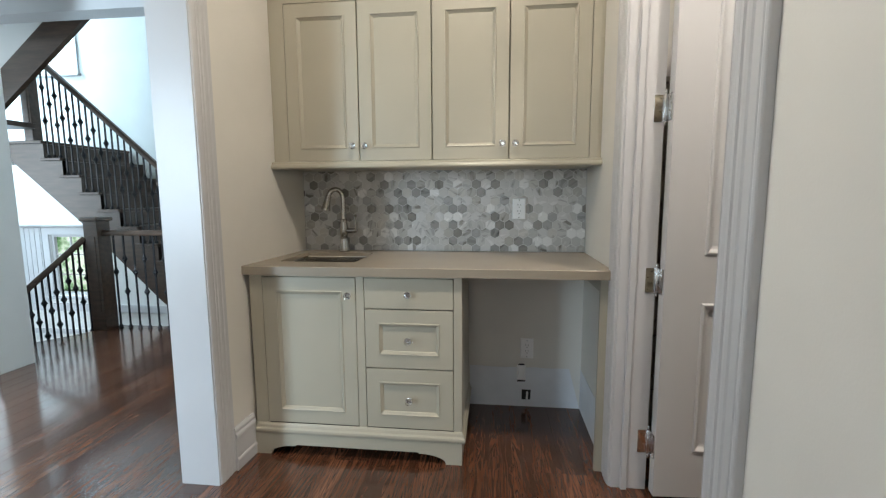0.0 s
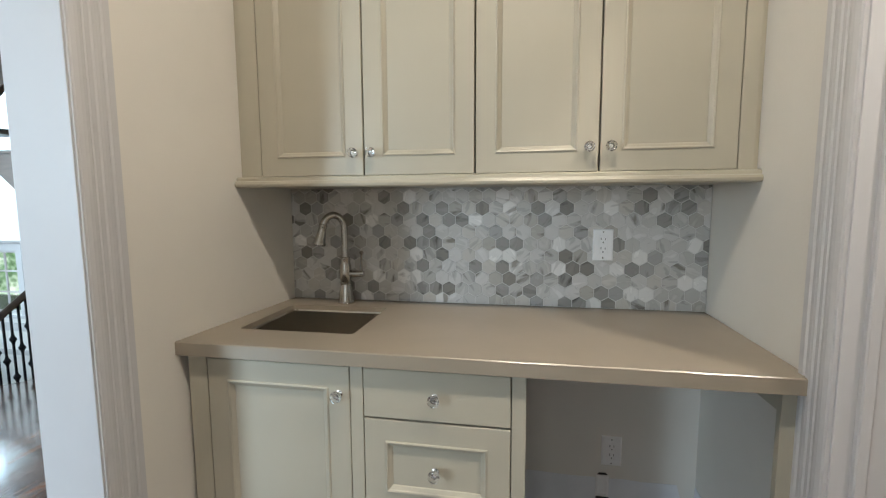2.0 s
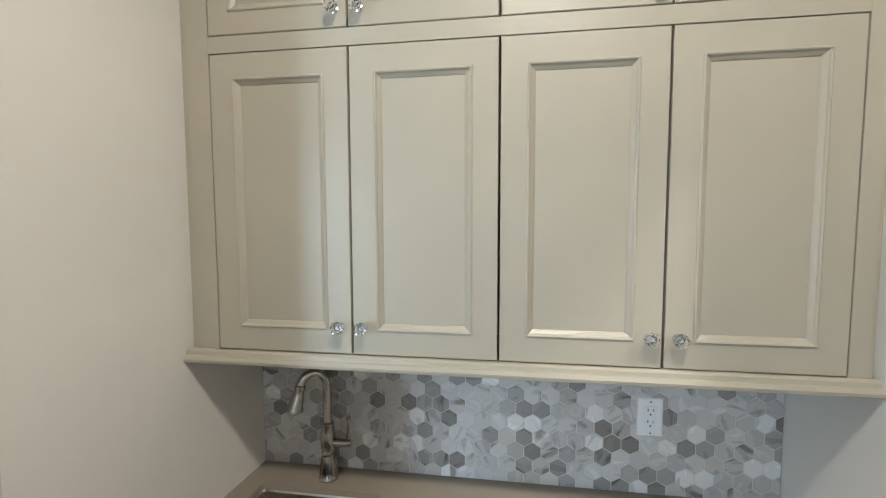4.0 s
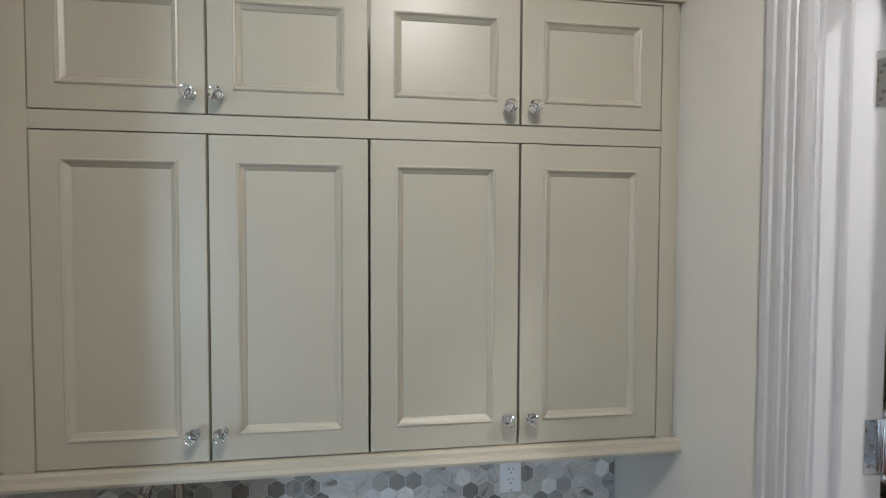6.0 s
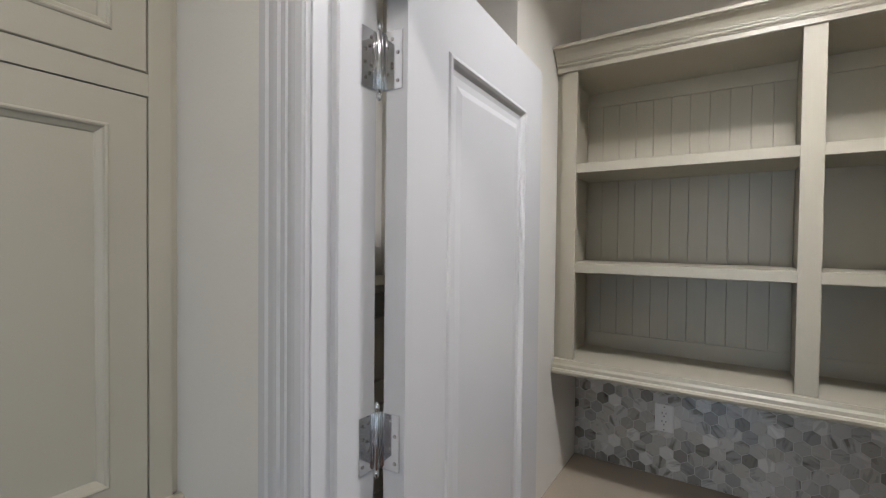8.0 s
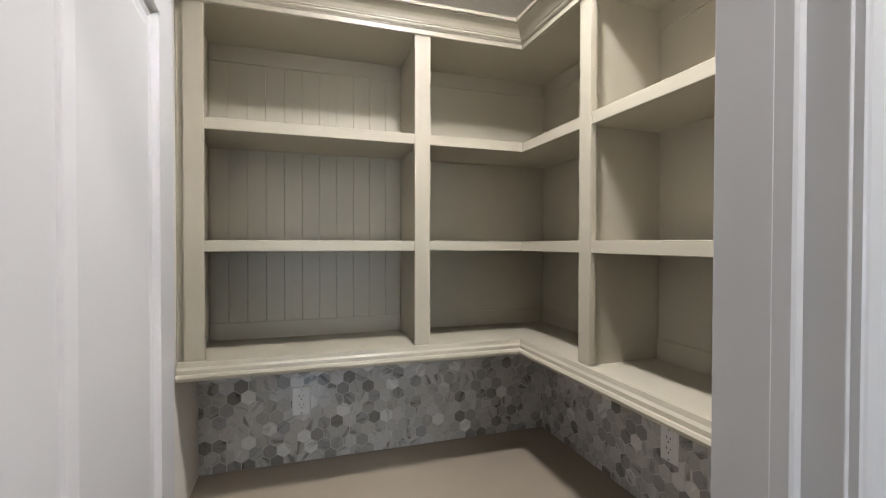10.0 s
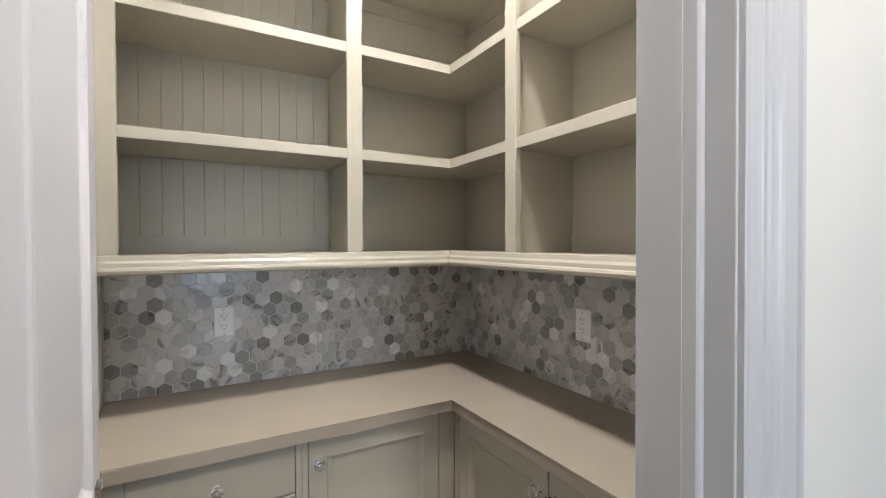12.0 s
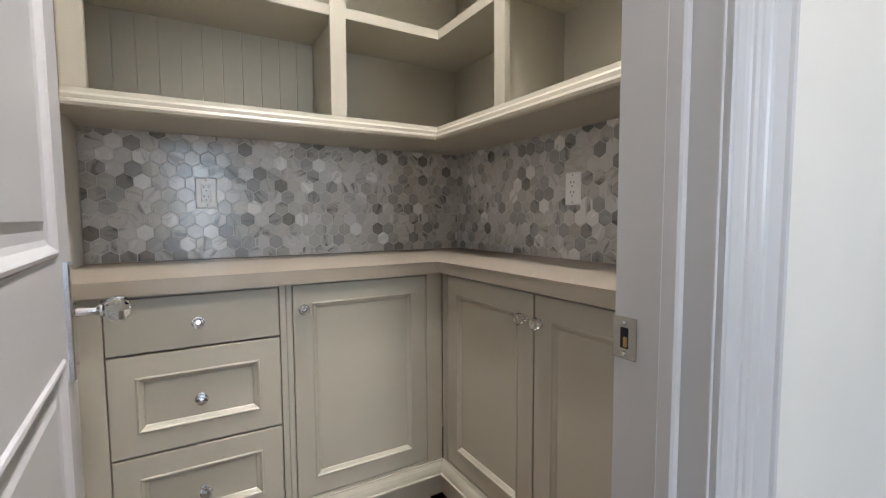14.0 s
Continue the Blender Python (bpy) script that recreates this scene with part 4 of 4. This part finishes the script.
for i, (x0, x1, z0, z1) in enumerate(WINDOWS):
    w = empty("window_%d" % (i + 1), "white framed stairwell window with muntins", "window", kind="structure")
    for a, b, c, d in ((x0, x0 + 0.035, z0, z1), (x1 - 0.035, x1, z0, z1), (x0 + 0.035, x1 - 0.035, z0, z0 + 0.035), (x0 + 0.035, x1 - 0.035, z1 - 0.035, z1)):
        part("window_frame", box(a, b, FAR_Y + 0.03, FAR_Y + 0.07, c, d, 0.003), TRIM, w)
    if i < 2:
        part("muntin", box((x0 + x1) / 2 - 0.009, (x0 + x1) / 2 + 0.009, FAR_Y + 0.04, FAR_Y + 0.06, z0 + 0.035, z1 - 0.035), TRIM, w)
        for k in (1, 2):
            zz = z0 + (z1 - z0) * k / 3
            part("muntin", box(x0 + 0.035, x1 - 0.035, FAR_Y + 0.042, FAR_Y + 0.058, zz - 0.009, zz + 0.009), TRIM, w)
    p = part("pane", box(x0 + 0.03, x1 - 0.03, FAR_Y + 0.048, FAR_Y + 0.052, z0 + 0.03, z1 - 0.03), GLASS, w)
    p.visible_shadow = False
    s0 = 0.09 if i < 2 else 0.03
    for y0, sgn in ((x0, -1), (x1, 1)):
        part("window_casing", box(min(y0, y0 + sgn * s0), max(y0, y0 + sgn * s0), FAR_Y - 0.02, FAR_Y, z0 - 0.02, z1 + s0, 0.003), TRIM, w)
    part("window_casing", box(x0, x1, FAR_Y - 0.02, FAR_Y, z1, z1 + s0, 0.003), TRIM, w)
    part("window_sill", box(x0 - s0 - 0.02, x1 + s0 + 0.02, FAR_Y - 0.05, FAR_Y, z0 - 0.05, z0 - 0.02, 0.004), TRIM, w)
setting("trim_lower", box(F_X0, F_X1, FAR_Y - 0.03, FAR_Y, -0.3, -0.2, 0.004, bm=box(F_X0, F_X1, FAR_Y - 0.02, FAR_Y, -0.62, -0.56)), TRIM, "white moulded wall trim below the windows", "trim")
# fluted pilaster between the lower windows, with a moulded head over all
bm = box(-6.28, -5.97, FAR_Y - 0.014, FAR_Y, -0.2, 0.832)
for k in range(4):
    box(-6.262 + 0.076 * k, -6.214 + 0.076 * k, FAR_Y - 0.021, FAR_Y - 0.014, -0.2, 0.825, 0.003, bm=bm)
setting("trim_pilaster", bm, TRIM, "white fluted pilaster between the stairwell windows", "trim")
setting("trim_window_head", moulding([(0, 0.834), (0.03, 0.834), (0.045, 0.842), (0.045, 0.852), (0.06, 0.86), (0.06, 0.87), (0, 0.87)], [(F_X0, FAR_Y, 0), (-5.15, FAR_Y, 0)], -1), TRIM, "white moulded head over the stairwell windows", "trim")


def greenery():
    m = bpy.data.materials.new("sunlit garden beyond")
    m.use_nodes = True
    nt = m.node_tree
    nt.nodes.remove(nt.nodes["Principled BSDF"])
    co = nt.nodes.new("ShaderNodeTexCoord")
    n1, n2 = nt.nodes.new("ShaderNodeTexNoise"), nt.nodes.new("ShaderNodeTexVoronoi")
    n1.inputs["Scale"].default_value, n1.inputs["Detail"].default_value = 1.1, 8
    n2.inputs["Scale"].default_value = 7
    nt.links.new(co.outputs["Object"], n1.inputs[0]), nt.links.new(co.outputs["Object"], n2.inputs[0])
    add = nt.nodes.new("ShaderNodeMath")
    add.operation = "MULTIPLY_ADD"
    nt.links.new(n2.outputs["Distance"], add.inputs[0])
    add.inputs[1].default_value = 0.35
    nt.links.new(n1.outputs[0], add.inputs[2])
    r = nt.nodes.new("ShaderNodeValToRGB")
    e = r.color_ramp.elements
    e[0].position, e[0].color = 0.42, (0.02, 0.06, 0.02, 1)
    e[1].position, e[1].color = 0.85, (0.85, 1.0, 0.9, 1)
    k = e.new(0.6)
    k.color = (0.12, 0.3, 0.12, 1)
    nt.links.new(add.outputs[0], r.inputs[0])
    em = nt.nodes.new("ShaderNodeEmission")
    em.inputs[1].default_value = 1.6
    nt.links.new(r.outputs[0], em.inputs[0]), nt.links.new(em.outputs[0], nt.nodes["Material Output"].inputs[0])
    return m


tagged(part("backdrop", box(-22, 4, 13.0, 13.1, -4, 3.2), greenery()), "sunlit green garden seen through the windows", "garden", kind="structure")
tagged(part("backdrop", box(-40, 14, 14.0, 14.1, 3.0, 24), glow("bright hazy sky", (0.86, 0.95, 1.0), 1.5)), "bright hazy sky seen through the windows", "sky", kind="structure")
tagged(part("ground", box(-2500, 2500, -2500, 2500, -1.9, -1.8), material("lawn", (0.05, 0.09, 0.03), 0.9, vary=0.4, scale=0.3)), "green lawn around the house", "ground", kind="structure")

# white wall end beside the stair opening
setting("wall_foyer_stub", box(-4.7, -3.36, 2.62, 2.86, 0, 2.86, 0.003), WALLW, "white painted wall end beside the stairs", "wall")
setting("baseboard", moulding(BASEB, [(-3.36, 2.62, 0), (-4.7, 2.62, 0)], 1), TRIM, "tall white moulded baseboard", "baseboard")

# first flight: rises towards -x; near face at y = 4.2
RISE, RUN, NEAR = 0.177, 0.2, 4.2
stairs = empty("staircase", "dark stained wooden staircase with turned iron balusters", "staircase")


def nosing(k):
    return -3.584 - RUN * k, 0.93 + RISE * k


for k in range(-5, 6):
    x, z = nosing(k)
    end = x - RUN - 0.02 if k < 5 else x - 1.1
    part("tread", box(end, x + 0.02, NEAR - 0.035, FAR_Y - 0.01, z - 0.03, z, 0.006), WALNUT, stairs)
    part("riser", box(x - 0.02, x, NEAR + 0.004, FAR_Y - 0.01, z - RISE, z - 0.03), WALNUT, stairs)
tops = []
for k in range(-5, 6):
    x, z = nosing(k)
    tops += [(x, z - RISE - 0.03 if k > -5 else z - RISE), (x, z - 0.03)]
outline = tops + [(-5.7, nosing(5)[1] - 0.03), (-5.7, 1.62), (-4.98, 1.62), (-4.254, 0.99), (-3.368, 0.13), (-3.2, 0.0)]
part("stringer", prism(outline, lambda u, v, w: (u, w, v), NEAR, NEAR + 0.04), WALNUT, stairs, "dark stained open stringer")
part("soffit", prism([(-5.7, 1.62), (-4.98, 1.62), (-4.254, 0.99), (-3.368, 0.13), (-3.2, 0.0), (-3.2, 0.03), (-4.254, 1.02), (-4.98, 1.66), (-5.7, 1.66)], lambda u, v, w: (u, w, v), NEAR + 0.04, FAR_Y - 0.01), WALLW, stairs, "white plastered underside")
# upper flight, rising back towards +x above
U_NEAR = 3.85
up = [(-4.72, 1.98), (-3.3, 3.1), (-3.3, 3.43), (-4.72, 2.3)]
part("upper_stringer", prism(up, lambda u, v, w: (u, w, v), U_NEAR, U_NEAR + 0.05), WALNUT, stairs, "dark stained stringer of the upper flight")
part("upper_side_wall", prism([(-4.72, 2.28), (-3.3, 3.41), (-3.3, 4.3), (-5.9, 4.3), (-5.9, 2.28)], lambda u, v, w: (u, w, v), U_NEAR + 0.06, U_NEAR + 0.12), WALLW, stairs, "white painted side of the upper flight")
BAR = 0.0062


def baluster_mesh(name, height, knots):
    bm = box(-BAR, BAR, -BAR, BAR, 0, height)
    for z in knots:
        lathe([(BAR, z - 0.055), (0.011, z - 0.03), (0.013, z - 0.022), (0.0225, z - 0.006), (0.0225, z + 0.006), (0.013, z + 0.022), (0.011, z + 0.03), (BAR, z + 0.055)], None, 8, bm)
    lathe([(0.019, 0), (0.019, 0.012), (0.011, 0.03)], None, 8, bm)
    me = bpy.data.meshes.new(name)
    bm.to_mesh(me)
    bm.free()
    me.materials.append(IRON)
    return me


TALL = [baluster_mesh("baluster", 0.86, (0.52,)), baluster_mesh("baluster", 0.86, (0.34, 0.64))]


def baluster(parent, x, y, z, kind, height=0.86):
    ob = new("baluster", TALL[kind % 2])
    ob.parent, ob.location, ob.scale = parent, (x, y, z), (1, 1, height / 0.86)


RAIL = [(-0.024, 0), (0.024, 0), (0.03, 0.012), (0.028, 0.034), (0.018, 0.048), (-0.018, 0.048), (-0.028, 0.034), (-0.03, 0.012)]


def handrail(parent, a, b):
    """A shaped rail between two points, its underside on the line."""
    a, b = Vector(a), Vector(b)
    way = (b - a).normalized()
    across = way.cross(Vector((0, 0, 1))).normalized()
    up = across.cross(way)
    bm = bmesh.new()
    ends = [[bm.verts.new(p + across * u + up * v) for u, v in RAIL] for p in (a, b)]
    n = len(RAIL)
    for i in range(n):
        bm.faces.new((ends[0][i], ends[0][(i + 1) % n], ends[1][(i + 1) % n], ends[1][i]))
    bm.faces.new(ends[0]), bm.faces.new(ends[1])
    return part("handrail", bm, WALNUT, parent)


def newel(parent, x, y, z, h, w=0.07):
    p = part("newel_post", box(x - w, x + w, y - w, y + w, z, z + h, 0.004), WALNUT, parent)
    part("newel_cap", box(x - w - 0.02, x + w + 0.02, y - w - 0.02, y + w + 0.02, z + h, z + h + 0.035, 0.01), WALNUT, p)
    part("newel_panel", box(x - w * 0.6, x + w * 0.6, y - w - 0.006, y - w, z + 0.18, z + h - 0.14, 0.003), WALNUT, p)
    return p


rails = empty("stair_railing", "dark wooden handrail with black iron balusters on the flight", "railing")
handrail(rails, (-3.2, NEAR + 0.02, 1.393), (-4.64, NEAR + 0.02, 2.668))
n = 0
for k in range(-3, 5):
    x, z = nosing(k)
    for f in (0.03, 0.097, 0.164):
        baluster(rails, x - f, NEAR + 0.02, z, n, 1.393 + (-3.2 - x + f) * 1.275 / 1.44 - z + 0.01)
        n += 1
newel(rails, -4.7, NEAR + 0.02, nosing(5)[1], 0.98, 0.05)
# level rail at the landing edge
handrail(rails, (-4.74, NEAR - 0.2, 2.72), (-5.7, NEAR - 0.2, 2.72))
part("landing_edge", box(-5.7, -4.6, U_NEAR - 0.02, NEAR - 0.03, 1.93, 1.98, 0.006), WALNUT, rails)
for k in range(7):
    baluster(rails, -4.85 - 0.11 * k, NEAR - 0.2, 1.98, k)

guard = empty("guard_railing", "dark wooden guard rail with black iron balusters at floor edge", "railing")
newel(guard, -3.61, 3.74, -0.012, 1.025)
newel(guard, -2.83, 3.76, -0.012, 1.34)
handrail(guard, (-3.55, 3.74, 0.88), (-2.89, 3.76, 0.88))
for k in range(6):
    baluster(guard, -3.46 + 0.1 * k, 3.75, 0.0, k, 0.885)
lower = empty("lower_stair_railing", "dark wooden handrail with black iron balusters going down", "railing")
handrail(lower, (-3.68, 3.7, 0.84), (-4.16, 3.107, 0.09))
for k in range(17):
    f = (k + 0.6) / 17
    baluster(lower, -3.68 - 0.48 * f, 3.7 - 0.593 * f, 0.0 - 0.75 * f, k, 0.85)
part("stringer", prism([(0, 0), (0.763, -0.75), (0.763, -1.03), (0, -0.3)], lambda u, v, w: (-3.68 - 0.629 * u + w * 0.777, 3.7 - 0.777 * u - w * 0.629, v), -0.02, 0.02), WALNUT, lower)


# ---- hexagonal marble tiles ----
PITCH = 0.0525
HEX_R = (PITCH - 0.0024) / math.sqrt(3)


def clip(poly, lo, hi):
    """A convex outline cut to the rectangle lo..hi."""
    for axis, limit, sign in ((0, lo[0], 1), (0, hi[0], -1), (1, lo[1], 1), (1, hi[1], -1)):
        out = []
        for i in range(len(poly)):
            a, b = poly[i - 1], poly[i]
            da, db = sign * (a[axis] - limit), sign * (b[axis] - limit)
            if (da < 0) != (db < 0):
                f = da / (da - db)
                out.append((a[0] + f * (b[0] - a[0]), a[1] + f * (b[1] - a[1])))
            if db >= 0:
                out.append(b)
        poly = out
        if len(poly) < 3:
            return []
    return poly


def tile_mesh(poly):
    bm = bmesh.new()
    cx, cy = sum(p[0] for p in poly) / len(poly), sum(p[1] for p in poly) / len(poly)
    rows = []
    for d, f in ((0.0, 1.0), (-0.0062, 1.0), (-0.0068, 0.965)):
        rows.append([bm.verts.new((cx + (x - cx) * f, d, cy + (z - cy) * f)) for x, z in poly])
    for a, b in zip(rows, rows[1:]):
        for i in range(len(poly)):
            bm.faces.new((a[i], a[(i + 1) % len(poly)], b[(i + 1) % len(poly)], b[i]))
    bm.faces.new(rows[-1])
    bmesh.ops.recalc_face_normals(bm, faces=bm.faces)
    me = bpy.data.meshes.new("tile")
    bm.to_mesh(me)
    bm.free()
    me.materials.append(MARBLE)
    return me


HEXAGON = [(HEX_R * math.cos(radians(30 + 60 * k)), HEX_R * math.sin(radians(30 + 60 * k))) for k in range(6)]
FULL = tile_mesh(HEXAGON)


def backsplash(m, width, height, label, shift):
    """A grout bed with set tiles, facing -y of its own frame, from its lower left corner."""
    bed = part("backsplash", box(0, width, -0.0072, 0, 0, height), GROUT)
    bed.matrix_world = m
    tagged(bed, label, "backsplash", kind="structure")
    row = PITCH * math.sqrt(3) / 2
    for r in range(-1, int(height / row) + 2):
        for c in range(-1, int(width / PITCH) + 2):
            x, z = c * PITCH + (r % 2) * PITCH / 2 + shift, r * row + 0.012
            poly = clip([(x + u, z + v) for u, v in HEXAGON], (0.001, 0.001), (width - 0.001, height - 0.001))
            if len(poly) < 3:
                continue
            span = max(p[0] for p in poly) - min(p[0] for p in poly), max(p[1] for p in poly) - min(p[1] for p in poly)
            if min(span) < 0.006:
                continue
            whole = span[0] > PITCH * 0.94 and span[1] > 1.98 * HEX_R
            tile = new("tile", FULL if whole else tile_mesh([(u - x, v - z) for u, v in poly]))
            tile.parent, tile.location = bed, (x, -0.0015 - 0.0006 * random.random(), z)


backsplash(pose(-1.048, W_B - 0.0005, 0.9155), W_R + 1.046, 0.456, "grey and white marble hexagon mosaic behind the bar sink", 0.01)
backsplash(pose(P_X - 0.0005, P_Y1 - 0.002, 0.9155, 0, 0, -90), P_Y1 - P_Y0 - 0.01, 0.464, "grey and white marble hexagon mosaic on the pantry wall", 0.02)
backsplash(pose(P_X - 0.01, P_Y0 + 0.0005, 0.9155, 0, 0, 180), P_X - 0.01 - 0.7, 0.464, "grey and white marble hexagon mosaic on the pantry wall", 0.0)

# ---- floorboards ----
BOARD = 0.108


def in_room(x, y0):
    """How far boards run in the strip at x."""
    if x > P_IN:
        return 0.4, 1.9
    if x > W_L:
        return -3.2, W_B
    return -2.0, 3.82 if x > -3.55 else 2.9


plank_meshes = {}
x = -4.6
while x < 1.7:
    lo, hi = in_room(x + BOARD / 2, 0)
    y = lo
    while y < hi - 0.05:
        length = min(random.choice((0.9, 1.2, 1.5, 1.8)), hi - y)
        if hi - (y + length) < 0.25:
            length = hi - y
        key = round(length, 2)
        if key not in plank_meshes:
            bm = bmesh.new()
            a, b = 0.0003, 0.0009
            rows = [[bm.verts.new(p) for p in ((i, i, z), (BOARD - i, i, z), (BOARD - i, length - i, z), (i, length - i, z))] for i, z in ((a, -0.0125), (a, -0.0005), (b, 0.0))]
            for p, q in zip(rows, rows[1:]):
                for i in range(4):
                    bm.faces.new((p[i], p[(i + 1) % 4], q[(i + 1) % 4], q[i]))
            bm.faces.new(rows[-1])
            me = bpy.data.meshes.new("plank")
            bm.to_mesh(me)
            bm.free()
            me.materials.append(OAK)
            plank_meshes[key] = me
        if not (x < -3.5 and y + length > 2.88 and x + BOARD < -3.97):
            ob = new("plank", plank_meshes[key])
            ob.parent, ob.location = floor, (x, y, 0)
        y += length
    x += BOARD
